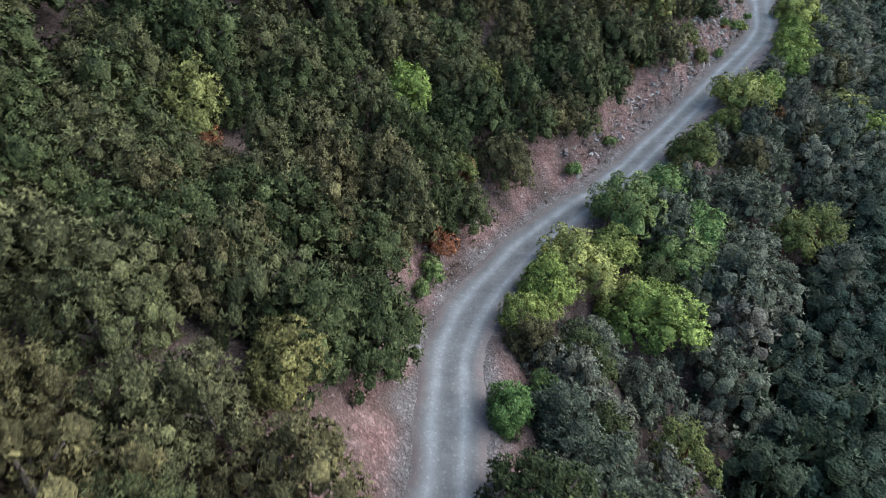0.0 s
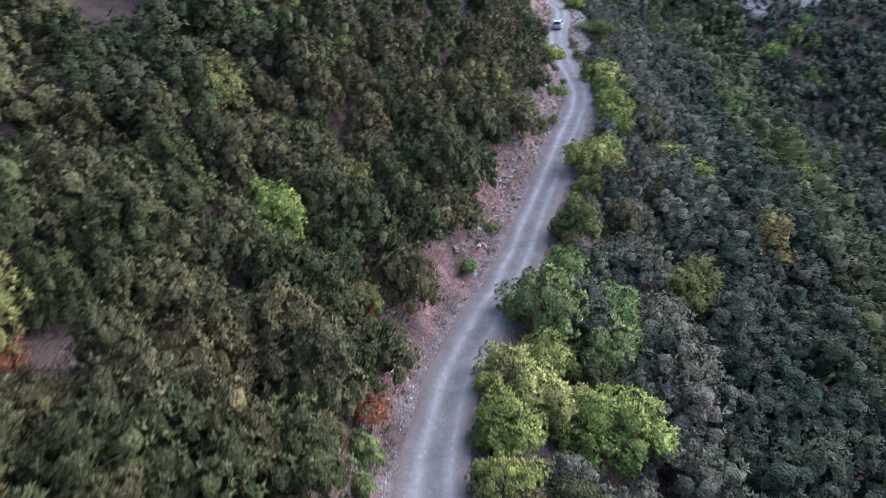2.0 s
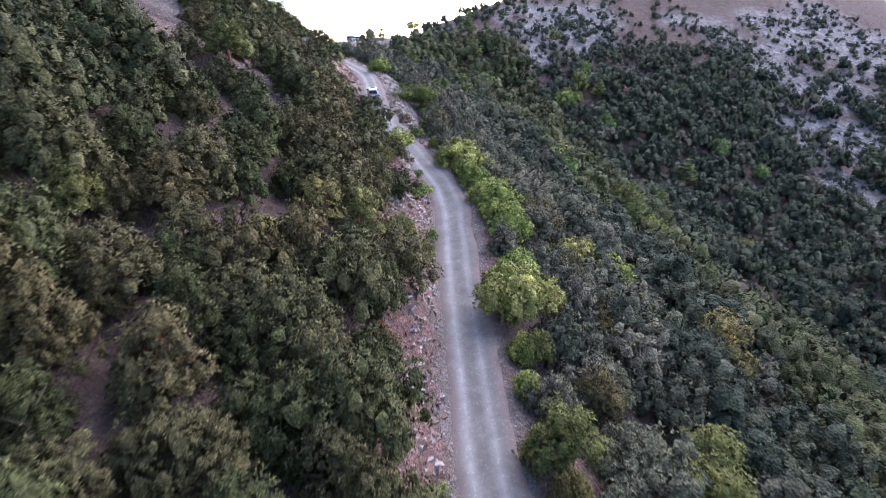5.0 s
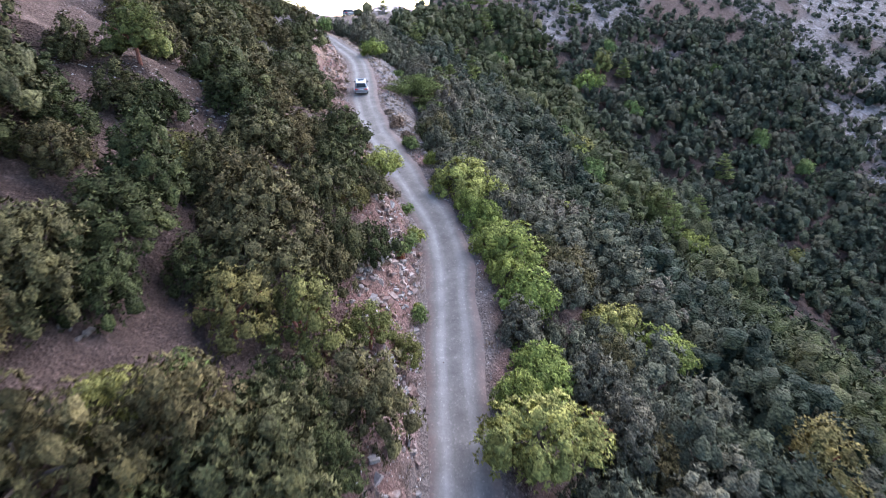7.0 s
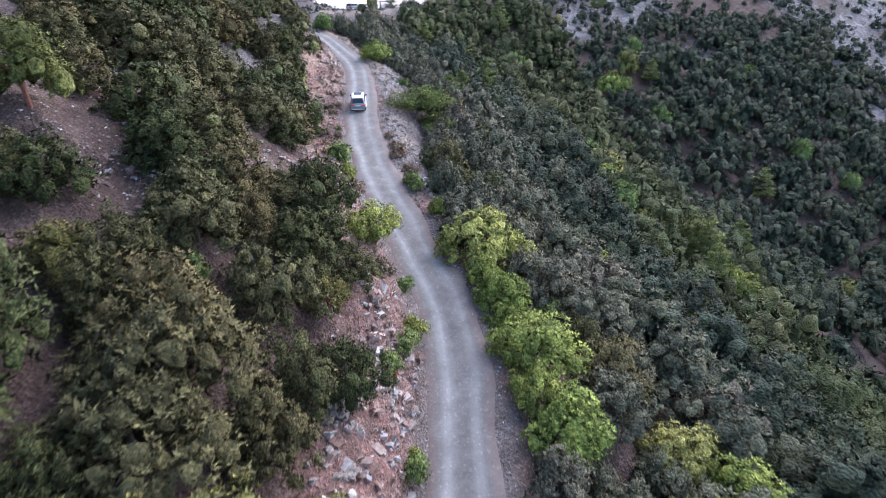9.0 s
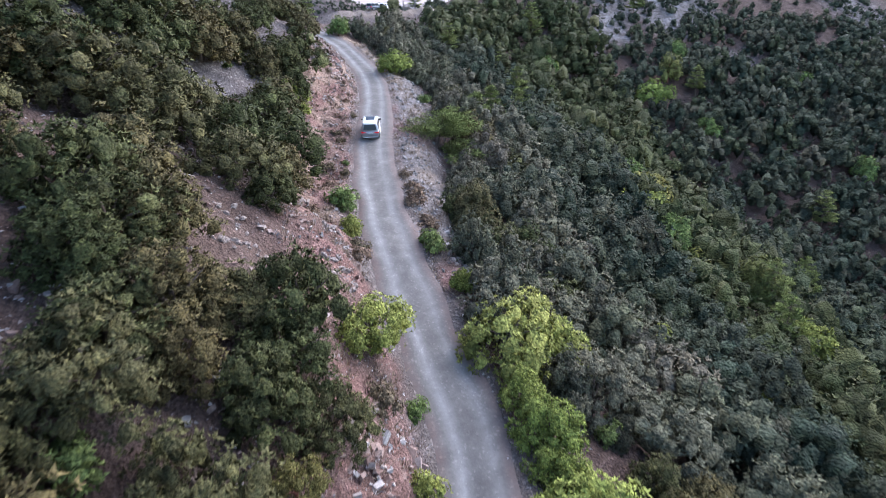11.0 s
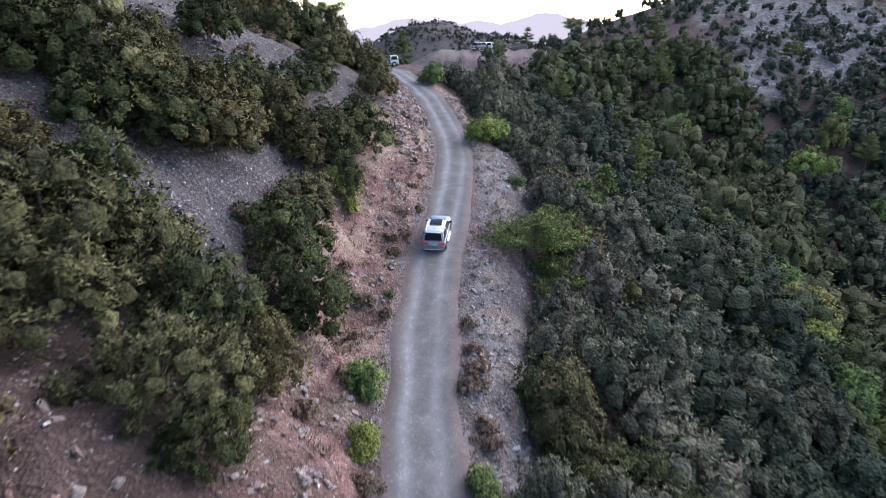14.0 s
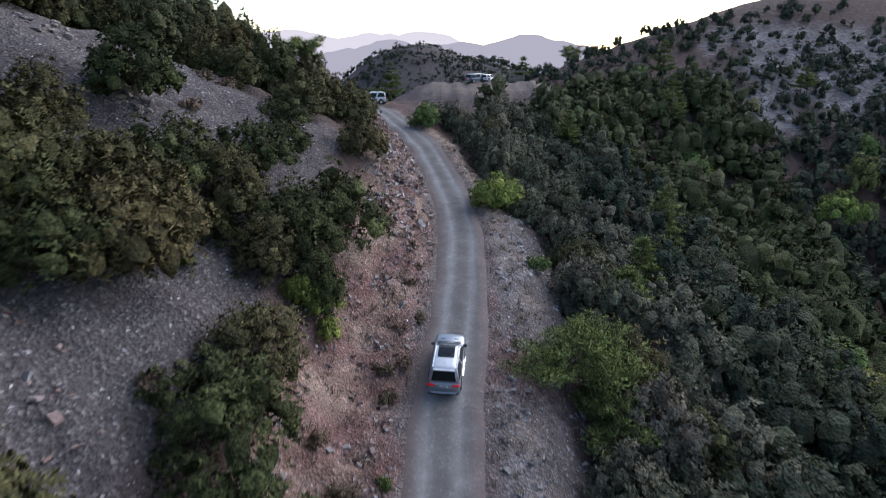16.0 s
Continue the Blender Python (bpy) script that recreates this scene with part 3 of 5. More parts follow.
def trunk_mesh(name, seed, height, girth, reach, mat, limbs=4):
    r = random.Random(seed)
    bm = bmesh.new()
    bend = (r.uniform(-0.2, 0.2), r.uniform(-0.2, 0.2), height * 0.4)
    fork = limb(bm, (0, 0, -0.6), bend, girth, girth * 0.8)
    limb(bm, bend, (bend[0] * 0.5, bend[1] * 0.5, height * 0.8), girth * 0.8, girth * 0.3, 6, fork)
    for k in range(limbs):
        a = 6.283 * k / limbs + r.uniform(-0.5, 0.5)
        e = (bend[0] + reach * math.cos(a), bend[1] + reach * math.sin(a), height * r.uniform(0.6, 0.85))
        m = [(p * 0.55 + q * 0.45) for p, q in zip(bend, e)]
        m[2] += 0.15
        elbow = limb(bm, bend, m, girth * 0.55, girth * 0.4, 6, fork)
        limb(bm, m, e, girth * 0.4, girth * 0.15, 6, elbow)
    me = bpy.data.meshes.new(name)
    bm.to_mesh(me)
    bm.free()
    me.materials.append(mat)
    return me


def tree_kind(name, label, category, trunk, crown, crown_label=""):
    """The first tree of a kind, to be copied: an empty with trunk and crown."""
    top = new(name)
    tagged(top, label, category)
    mesh_part("trunk", trunk, top)
    mesh_part("crown", crown, top, crown_label)
    return top


def plant(first, used, x, y, scale, turn, sink=0.0, group=""):
    """Places the first one itself, then copies of it."""
    z = float(ground_z(x, y)) - sink
    s = scale if isinstance(scale, tuple) else (scale, scale, scale)
    m = pose(x, y, z, 0, 0, turn)
    if first in used:
        ob = copy_thing(first, m)
    else:
        ob = first
        used.add(first)
        ob.matrix_basis = m
    ob.scale = s
    if group:
        tagged(ob, group=group)
    return ob


PLANTED = set()
oaks = []
for k in range(10):
    w = [2.6, 3.0, 2.3, 2.7, 3.1][k % 5]
    h = [4.9, 4.5, 5.3, 4.2, 4.8][k % 5]
    name = ("golden_oak", "holm_oak")[k // 5]
    label = ("dense dark olive-green evergreen oak on the stony slope", "dense grey-green evergreen oak on the stony slope")[k // 5]
    oaks.append(tree_kind(name, label, "tree", trunk_mesh("oak_trunk", k, h * 0.8, 0.18, w * 0.6, m_bark),
                          crown_mesh("oak_crown", 100 + k, (m_oak, m_holm)[k // 5], w, h, 0.45, 42, 0.62, 3050, 0.20)))
brights = []
for k in range(4):
    w, h = [(2.2, 3.4), (2.0, 3.0), (2.5, 3.6), (1.7, 2.8)][k]
    brights.append((tree_kind("terebinth", "bright yellow-green rounded tree among dark oaks", "tree", trunk_mesh("terebinth_trunk", 20 + k, h * 0.8, 0.13, w * 0.6, m_bark),
                              crown_mesh("terebinth_crown", 140 + k, m_bright, w, h, 0.4, 22, 0.68, 4200, 0.155)), w))
greens = []
for k in range(3):
    w, h = [(2.0, 3.6), (2.3, 3.9), (1.8, 3.2)][k]
    greens.append((tree_kind("strawberry_tree", "fresh green broad-leaved tree among darker oaks", "tree", trunk_mesh("strawberry_trunk", 30 + k, h * 0.8, 0.13, w * 0.6, m_bark_red),
                             crown_mesh("strawberry_crown", 160 + k, m_green, w, h, 0.4, 21, 0.70, 4200, 0.155)), w))
olives = []
for k in range(3):
    w, h = [(2.0, 4.0), (2.3, 4.4), (1.7, 3.4)][k]
    olives.append((tree_kind("yellowing_tree", "olive-yellow tree with thin crown and reddish stems", "tree", trunk_mesh("yellowing_trunk", 40 + k, h * 0.8, 0.14, w * 0.7, m_bark_red),
                             crown_mesh("yellowing_crown", 180 + k, m_olive, w, h, 0.7, 20, 0.66, 3200, 0.145)), w))
bushes = []
for k in range(3):
    bushes.append((tree_kind("green_bush", "small fresh green bush beside the track", "bush", trunk_mesh("bush_stem", 50 + k, 0.7, 0.05, 0.5, m_bark),
                             crown_mesh("bush_crown", 200 + k, m_green if k else m_bright, 0.9, 1.5, 0.25, 10, 0.40, 1000, 0.125)), 0.9))
dries = []
for k in range(3):
    dries.append((tree_kind("dry_bush", "low dry brown cushion bush on bare soil", "bush", trunk_mesh("brush_stem", 60 + k, 0.35, 0.03, 0.4, m_bark),
                            crown_mesh("brush_crown", 220 + k, m_dry, 0.7, 0.75, 0.12, 9, 0.25, 600, 0.10, 1.0)), 0.7))

reds = []
for k in range(3):
    reds.append((tree_kind("red_bush", "bush with russet autumn leaves among the oaks", "bush", trunk_mesh("russet_stem", 70 + k, 1.2, 0.05, 0.5, m_bark_red),
                           crown_mesh("russet_crown", 240 + k, m_red, 0.8, 1.9, 0.3, 9, 0.36, 700, 0.13)), 0.8))

# places: x, y, scale
TEREBINTHS = [(-4, 51.7, 1.4), (14.6, 44.7, 1.3), (10.4, 40.3, 1.44), (17.3, 38.3, 1.75), (15.2, 40.2, 1.1), (35, 71.5, 1.4), (44.7, 81.8, 1.4), (56.1, 98, 1.4),
        (54.5, 76.4, 1.4), (47.4, 87.3, 1.4), (106.9, 101.3, 1.82), (51.9, 98.2, 1.34), (49.2, 91.8, 0.89), (40.1, 76.5, 1.29), (156.6, 162.5, 1.82),
        (105.2, 125.3, 1.5), (101.6, 114.7, 1.17), (68.6, 100.6, 0.93), (16.1, 77.5, 0.81), (20.2, 76.7, 0.45), (52.2, 79.6, 1.08), (49.5, 94.2, 0.74),
        (52.9, 103.9, 0.54), (43.6, 99.6, 0.91), (113.4, 131.7, 1.82), (56.2, 136.9, 0.77), (78.3, 152.9, 1.2), (54.6, 136.5, 0.51), (7.8, 37, 1.19),
        (6, 33, 0.75), (138.2, 179, 1.2), (82, 96, 1.2), (98.5, 126.5, 1.4), (31.5, 67.9, 0.75), (36.9, 75.3, 0.83), (44.9, 84.6, 0.8), (48.2, 90.1, 0.75)]
STRAWBERRIES = [(16.1, 48.1, 1.5), (20.6, 52.8, 1.27), (23.4, 48.9, 1.5), (20.6, 45.6, 1.5), (4.2, 23.7, 0.8), (6.7, 27.5, 0.69), (-3.8, 77.1, 1.11),
        (-2.4, 64.4, 0.67), (18.7, 78.1, 0.61), (85.2, 140.6, 1.01), (136.7, 179.2, 1.56), (100.8, 118.1, 1.56), (127.4, 169.1, 1.13), (153.1, 211, 1.25),
        (115.7, 137.3, 1.78), (185, 124.5, 1.5), (180, 173.6, 1.5), (205, 150, 1.4), (160, 150, 1.3), (188.1, 113.1, 1.4), (85, 183, 1), (83.2, 180.5, 0.8)]
YELLOWING = [(-17, 37.5, 1.5), (3.2, 59.1, 1.02), (1.1, 46.4, 0.72), (1.9, 44.3, 0.7), (35.1, 53.5, 1.5), (16.7, 27.3, 1.16), (-6.7, 19.9, 1.09),
        (24.7, 59.8, 0.82), (11.4, 32, 0.63), (-7, 65.5, 1.45), (24, 57.4, 0.71), (57.3, 64.6, 1.78), (32.1, 67.2, 0.79), (25.6, 59.2, 1.15),
        (39.1, 55.7, 1.5), (6.1, 79.7, 1.07), (25.7, 103.4, 1.15), (22.4, 81.5, 0.97), (3, 55.7, 0.73), (0.3, 82.9, 1.36), (25.6, 80.9, 1.15),
        (23.6, 75, 0.52), (32.3, 80.9, 0.63), (29.9, 81, 0.77), (24.5, 94.2, 0.93), (145.8, 97.3, 1.74), (35.7, 91.4, 0.54), (109.6, 109.9, 1.95),
        (169.1, 167.6, 1.95)]
GREEN_BUSHES = [(17.2, 61.5, 0.89), (-2.6, 25.4, 0.55), (-1.9, 30.6, 0.82), (-0.7, 36.9, 1.38), (-1.4, 34.7, 0.89), (28.9, 65, 1.38), (12.6, 55.6, 1.09),
        (36.2, 84.6, 0.96), (41.9, 92.5, 1), (40, 90.8, 1.06), (54, 108.7, 0.97), (36.8, 85.5, 0.6), (29.5, 93.6, 1.28), (37.8, 89, 0.89),
        (27.2, 91.7, 0.94), (44, 96.5, 0.89), (51.1, 118, 1.25), (49.5, 113.5, 0.78), (54.6, 92.2, 1.14), (51.1, 117.2, 0.99), (50, 114.3, 1.03),
        (54.2, 109.7, 1.01), (55.8, 126.2, 0.44), (55.9, 135.3, 0.98), (51.6, 132.6, 0.33), (49, 136.5, 0.5), (42.6, 134.5, 0.4), (76.8, 143.4, 1.03)]
DRY_BUSHES = [(27.1, 80.7, 1.28), (48.2, 109.9, 1.5), (55.9, 112.3, 1.24), (56.9, 115.9, 1.26), (41.7, 95.6, 1.48), (57.7, 116.8, 1.45), (56.4, 113.2, 1.04),
        (52.3, 122.8, 1.04), (54.7, 124.3, 0.93), (53.9, 126.2, 1.13), (53.4, 128.8, 0.99), (49.2, 111.7, 1.22), (47.5, 115.8, 1.06), (50.6, 123.5, 0.89),
        (60.1, 133.9, 0.9), (60.9, 136.6, 0.79), (62.8, 137.6, 0.82), (58.2, 131.6, 0.94), (58.8, 133.8, 0.89), (65.2, 142.9, 0.62), (65.5, 144.7, 0.69),
        (63.7, 141, 0.71), (64.4, 146.5, 0.71), (67, 147.3, 0.67), (53, 159, 1.4), (55, 161, 1.3), (51, 150, 1.3), (46.6, 128.6, 0.9), (58.6, 118.8, 0.9),
        (59.4, 121, 0.9)]
RED_BUSHES = [(-0.4, 39.1, 1.6), (1.6, 48.2, 1.24), (1.9, 47.3, 0.76), (6.5, 69.2, 1.23), (2.5, 55.3, 1.09), (40.2, 71.9, 1.35), (37.5, 88.6, 0.59),
        (-15.4, 36, 1.3), (20.9, 71.1, 0.8)]
PLACES = [(k, *v) for k, rows_ in zip('bgosdr', (TEREBINTHS, STRAWBERRIES, YELLOWING, GREEN_BUSHES, DRY_BUSHES, RED_BUSHES)) for v in rows_]
kinds = {'b': brights, 'g': greens, 'o': olives, 's': bushes, 'd': dries, 'r': reds}
rnd = random.Random(7)
TAKEN = []
for k, (kind, x, y, sc_) in enumerate(PLACES):
    first, w = kinds[kind][k % 3]
    plant(first, PLANTED, x, y, (sc_ * rnd.uniform(0.92, 1.08), sc_ * rnd.uniform(0.92, 1.08), sc_ * rnd.uniform(0.9, 1.1)), rnd.uniform(0, 360), 0.1)
    TAKEN.append((x, y, w * sc_ * 0.85))

# pines: an uneven stem with flat sprays of needles
def pine(name, seed, height, reach, tiers, lean=0.0, flat=False):
    r = np.random.RandomState(seed)
    top = new(name)
    bm = bmesh.new()
    stem = [Vector((lean * (t ** 1.5) * height, 0.15 * math.sin(t * 4 + seed), -0.6 + t * (height + 0.4))) for t in np.linspace(0, 1, 7)]
    at, rings = None, []
    for k in range(6):
        at = limb(bm, stem[k], stem[k + 1], 0.02 * height * (1 - k / 6.6), 0.02 * height * (1 - (k + 1) / 6.6), 6, at)
        rings.append(at)
    cs, qs = [], []
    for k in range(tiers):
        t = (0.30 if not flat else 0.6) + (0.68 if not flat else 0.38) * (k + r.rand()) / tiers
        p = stem[0].lerp(stem[-1], t)
        p.x = lean * (t ** 1.5) * height
        n = 4 if k % 2 else 3
        long = reach * ((1.05 - t) ** 0.7 if not flat else (0.7 + 0.3 * r.rand()))
        for j in range(n):
            a = 6.283 * (j + r.rand() * 0.7) / n
            e = p + Vector((math.cos(a) * long, math.sin(a) * long, long * (0.18 + 0.2 * r.rand())))
            limb(bm, p, e, 0.075, 0.02, 6, rings[min(5, int(t * 6))])
            for m in range(3):
                u = 0.45 + 0.28 * m
                cs.append(p.lerp(e, u) + Vector((r.normal() * 0.12, r.normal() * 0.12, 0.1)))
                qs.append(max(0.24, long * 0.24) * (0.8 + 0.4 * r.rand()))
    cs.append(stem[-1]), qs.append(0.35)
    trunk = bpy.data.meshes.new("pine_trunk")
    bm.to_mesh(trunk)
    bm.free()
    trunk.materials.append(m_bark)
    mesh_part("trunk", trunk, top)
    c, q = np.array([tuple(v) for v in cs]), np.array(qs)
    n = int((80 if reach > 3.1 and not flat and height < 7 else 75) * len(q))
    k = r.choice(len(q), size=n, p=q ** 2 / (q ** 2).sum())
    o = unit(r, n) * r.rand(n, 1) ** 0.4
    o[:, 2] *= 0.3
    p = c[k] + o * q[k][:, None] * 1.15
    way = o + 0.6 * unit(r, n)
    way[:, 2] += 0.5
    way /= np.linalg.norm(way, axis=1, keepdims=True)
    sidew = np.cross(way, unit(r, n))
    sidew /= np.linalg.norm(sidew, axis=1, keepdims=True)
    s = 0.34 * (0.7 + 0.6 * r.rand(n))[:, None]
    face = np.cross(sidew, way)
    lit = o * 0.6 + np.array([0, 0, 0.7])
    lit /= np.linalg.norm(lit, axis=1, keepdims=True)
    sidew *= np.where((face * lit).sum(1) < 0, -1.0, 1.0)[:, None]
    v = np.stack([p - sidew * s * 0.10, p + sidew * s * 0.10, p + way * s], 1).reshape(-1, 3)
    mesh_part("crown", mesh_from("pine_crown", v, np.arange(3 * n).reshape(-1, 3), m_needle, True, normals=np.repeat(lit, 3, axis=0)), top)
    return tagged(top, "pale green pine with open sprays of needles", "tree")


NEAR_PINES = [(69.6, 129.9, 4.4, 5.2, 8, 0.2, False), (73.0, 131.5, 5.2, 4.2, 8, 0.05, False), (70.9, 126.8, 3.6, 3.6, 7, 0.0, False), (81.0, 137.0, 6.0, 2.4, 9, 0.0, False), (89.0, 143.5, 6.5, 2.4, 9, 0.0, False), (99.8, 149.5, 7.5, 2.6, 10, 0.0, False), (110.0, 182.0, 8.0, 2.8, 10, 0.0, False), (143.0, 191.5, 12.5, 3.4, 12, 0.0, False), (101.9, 101.8, 9.0, 3.2, 11, 0.0, False), (64.2, 173.2, 6.0, 2.5, 10, 0.10, True)]
FAR_PINES = [(154.8, 206.1, 10.0, 3.4, 11, 0.0, False), (107.6, 157.9, 9.0, 3.2, 10, 0.0, False), (109.5, 107.5, 9.0, 3.4, 10, 0.0, False), (159.0, 121.3, 9.5, 3.2, 10, 0.0, False), (170.0, 160.0, 8.0, 2.8, 9, 0.0, False), (137.3, 236.0, 7.0, 2.4, 9, 0.0, False), (153.5, 238.0, 6.5, 2.8, 8, 0.1, True), (92.0, 214.0, 8.0, 2.8, 9, 0.0, False), (126.0, 110.0, 9.0, 3.0, 10, 0.0, False), (186.0, 193.0, 6.0, 3.2, 8, 0.0, False), (118.0, 176.0, 6.5, 2.4, 8, 0.0, False)]
for k, (x, y, h, reach, tiers, lean, flat) in enumerate(NEAR_PINES + FAR_PINES):
    ob = pine("pine", k, h, reach, tiers, lean, flat)
    ob.matrix_basis = pose(x, y, float(ground_z(x, y)), 0, 0, 40 * k)
    TAKEN.append((x, y, 1.6))

# the oak wood: the nearest as single trees, the rest of the hillsides as massed crowns
taken = np.array(TAKEN)
r = np.random.RandomState(3)


def wood(u0, u1, v0, v1, step, outside=None):
    """Jittered places for crowns, along and across the valley's axis, clear of the road, the bare places and the trees already there."""
    uu, vv = np.meshgrid(np.arange(u0, u1, step), np.arange(v0, v1, step))
    uu, vv = uu.ravel() + r.uniform(-0.36, 0.36, uu.size) * step, vv.ravel() + r.uniform(-0.36, 0.36, vv.size) * step
    x, y = ORIGIN[0] + uu * ACROSS[0] + vv * ALONG[0], ORIGIN[1] + uu * ACROSS[1] + vv * ALONG[1]
    d, rz, s = to_road(x, y)
    leftgap = np.interp(s, [0, 90, 110, 150, 175, 180, 190, 215, 236, 250, 268, 290], [4.8, 5.0, 4.2, 5.3, 5.2, 6.2, 7.5, 7.5, 7.5, 9.0, 10.5, 11.0])
    rightgap = np.interp(s, [0, 90, 100, 180, 188, 230, 240, 250], [3.1, 3.1, 3.3, 4.0, 7.0, 9.0, 6.5, 6.2])
    ok = (d < -leftgap) | (d > rightgap)
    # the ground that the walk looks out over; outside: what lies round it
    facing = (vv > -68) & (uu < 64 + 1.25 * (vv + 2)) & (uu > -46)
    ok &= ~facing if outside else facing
    ok &= (bare(x, y) < 0.4) | ((bare(x, y, 'pale') > 0.4) & (r.rand(len(x)) < 0.07))
    ok &= ~((s > 172) & (s < 243) & (d > -33) & (d < 0))
    ok &= ~((s > 256) & (d < 0) & (d > -18))
    # the far hillside thins out towards its crest
    ok &= ~((d > 60) & (land(x, y) > 12) & (r.rand(len(x)) < 0.12)) & ~((x > 230) & (land(x, y) > 8) & (r.rand(len(x)) < 0.35))
    # the saddle stays open in front and on top
    ok &= np.hypot((x - 113) / 1.35, y - 213) > 14.5
    ok &= ~((np.hypot((x - 111) / 1.4, y - 206) < 24) & (y < 222) & (land(x, y) > np.where(x < 113, 26.4, 28.4)))
    ok &= ~((np.hypot(x - 90, y - 215) < 22) & (land(x, y) > 26.0))
    for tx_, ty_, tw in taken:
        ok &= np.hypot(x - tx_, y - ty_) > 0.95 * tw + 0.6
    return x[ok], y[ok], d[ok], s[ok]


# oaks standing singly or in clumps on the open slope: x, y, scale
OPEN_OAKS = [(43.1, 142.9, 0.96), (47.8, 148, 1.17), (56.7, 164.6, 1.02), (61.3, 172.4, 1.21), (61.4, 160.8, 1.09), (71.4, 176.3, 1.11), (65, 154.4, 1.01),
        (42.8, 137.6, 0.91), (46.1, 135, 1.37), (47.4, 141.4, 1.02), (50.1, 143.5, 0.91), (54.1, 145.9, 0.96), (52.4, 142.2, 0.96), (56.8, 149.5, 0.86),
        (55.6, 140.4, 1.19), (53.4, 138.2, 0.9), (59.5, 145, 0.81), (55.9, 137.1, 0.84), (51, 130.7, 1.11), (48.9, 126.8, 1.14), (50.9, 140.2, 0.62),
        (37.6, 121.1, 1.46), (39.9, 123.3, 1.38), (40.9, 120.8, 1.22), (37.5, 116.7, 1.23), (43.2, 117.9, 1.37), (41.7, 113.1, 1.17), (46, 116.8, 1),
        (42.9, 110.9, 0.73), (39.5, 136.1, 1.46), (36.9, 135.9, 1.41), (39.8, 132.8, 1.19), (42.4, 133.5, 1.33), (45.3, 139.2, 1.21), (58.3, 142.3, 1.21),
        (33.6, 121.4, 1.46), (34.5, 119.2, 1.3), (48.9, 122.2, 1.25), (32.1, 105.7, 1.21), (34, 108.6, 1.11), (35.2, 104.2, 0.99), (32.7, 102.9, 1.06),
        (31.2, 101, 0.89), (36.2, 99.9, 0.89), (37.5, 96.7, 0.84), (35.8, 94.6, 0.89), (38.3, 93.9, 0.76), (33.4, 96.5, 0.79), (31.5, 97.8, 1.01),
        (30.6, 95.4, 0.99), (47.8, 137.8, 1.21)]
UPPER_OAKS = [(33.5, 147.0, 0.9), (36.0, 150.0, 0.9), (30.5, 124.0, 1.0), (29.5, 119.5, 1.0), (28.9, 113.9, 0.9), (55.0, 168.0, 0.8), (64.0, 165.5, 0.8), (35.5, 128.0, 0.9), (33.0, 131.5, 1.0), (31.0, 138.0, 1.0), (36.5, 142.0, 0.9), (29.0, 108.5, 0.9), (68.0, 170.5, 0.8), (58.5, 155.0, 0.7), (62.5, 165.0, 0.7)]
for j, (px_, py_, sc_) in enumerate(OPEN_OAKS + UPPER_OAKS):
    plant(oaks[j % 5], PLANTED, px_, py_, (sc_, sc_ * (0.9 + 0.2 * r.rand()), sc_ * (0.8 + 0.2 * r.rand())), 360 * r.rand(), 0.6, "oaks on the open slope")
taken = np.vstack([taken, [(px_, py_, 1.4) for px_, py_, sc_ in OPEN_OAKS + UPPER_OAKS]])

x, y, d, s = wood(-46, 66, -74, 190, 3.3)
close = (s > 60) & (s < 262) & (d > -34) & (d < 34)
order = np.argsort(np.where(close, np.abs(d + 6) + r.rand(len(d)) * 4, 1e6))
single, rest = order[:280], order[280:]
for j, k in enumerate(single):
    sc_ = 0.70 + 0.50 * r.rand()
    grey = r.rand() < (0.75 if d[k] > 0 else 0.0)
    plant(oaks[j % 5 + 5 * int(grey)], PLANTED, x[k], y[k], (sc_, sc_ * (0.9 + 0.2 * r.rand()), sc_ * (0.85 + 0.4 * r.rand())), 360 * r.rand(), 0.5, "oak wood")

x2, y2, d2, s2 = wood(66, 260, -55, 200, 4.2)
x3, y3, d3, s3 = wood(-30, 170, 190, 240, 4.8)


def massed(name, label, px, py, lumps, leaves, leaf, seed, size, z=None, dome=0.5, mat=None, tone=None, big=None, core=0.74):
    """Many crowns in one mesh."""
    r = np.random.RandomState(seed)
    kinds = []
    for k in range(8):
        c, q = lumps_of(r, lumps, 1.3, 1.3, 0.1, 1.0, 0.5) if lumps < 3 else lumps_of(r, lumps, 1.9, 4.2, 0.5, 3.0 / math.sqrt(lumps), 0.75)
        kinds.append(crown_arrays(r, c, q, leaves, leaf, 1, 0.6, core, dome))
    z = ground_z(px, py) if z is None else z
    V_, F_, T_, N_ = [], [], [], []
    at = 0
    for k in range(len(px)):
        v, f, nv = kinds[k % 8]
        a, sc_ = r.rand() * 6.283, size * (0.6 + 0.75 * r.rand()) * (1.0 if big is None else big[k])
        ca, sa = math.cos(a) * sc_, math.sin(a) * sc_
        w = np.stack([v[:, 0] * ca - v[:, 1] * sa + px[k], v[:, 0] * sa + v[:, 1] * ca + py[k], v[:, 2] * sc_ * (0.85 + 0.4 * r.rand()) + z[k] - 0.3], 1)
        N_.append(np.stack([nv[:, 0] * ca - nv[:, 1] * sa, nv[:, 0] * sa + nv[:, 1] * ca, nv[:, 2] * sc_], 1) / sc_)
        V_.append(w), F_.append(f + at), T_.append(np.full(len(v), r.rand() if tone is None else tone[k]))
        at += len(v)
    ob = new(name, mesh_from(name, np.vstack(V_), np.vstack(F_), mat or m_oak_far, True, {"tone": np.concatenate(T_)}, normals=np.vstack(N_)))
    return tagged(ob, label, "woodland", kind="stuff")


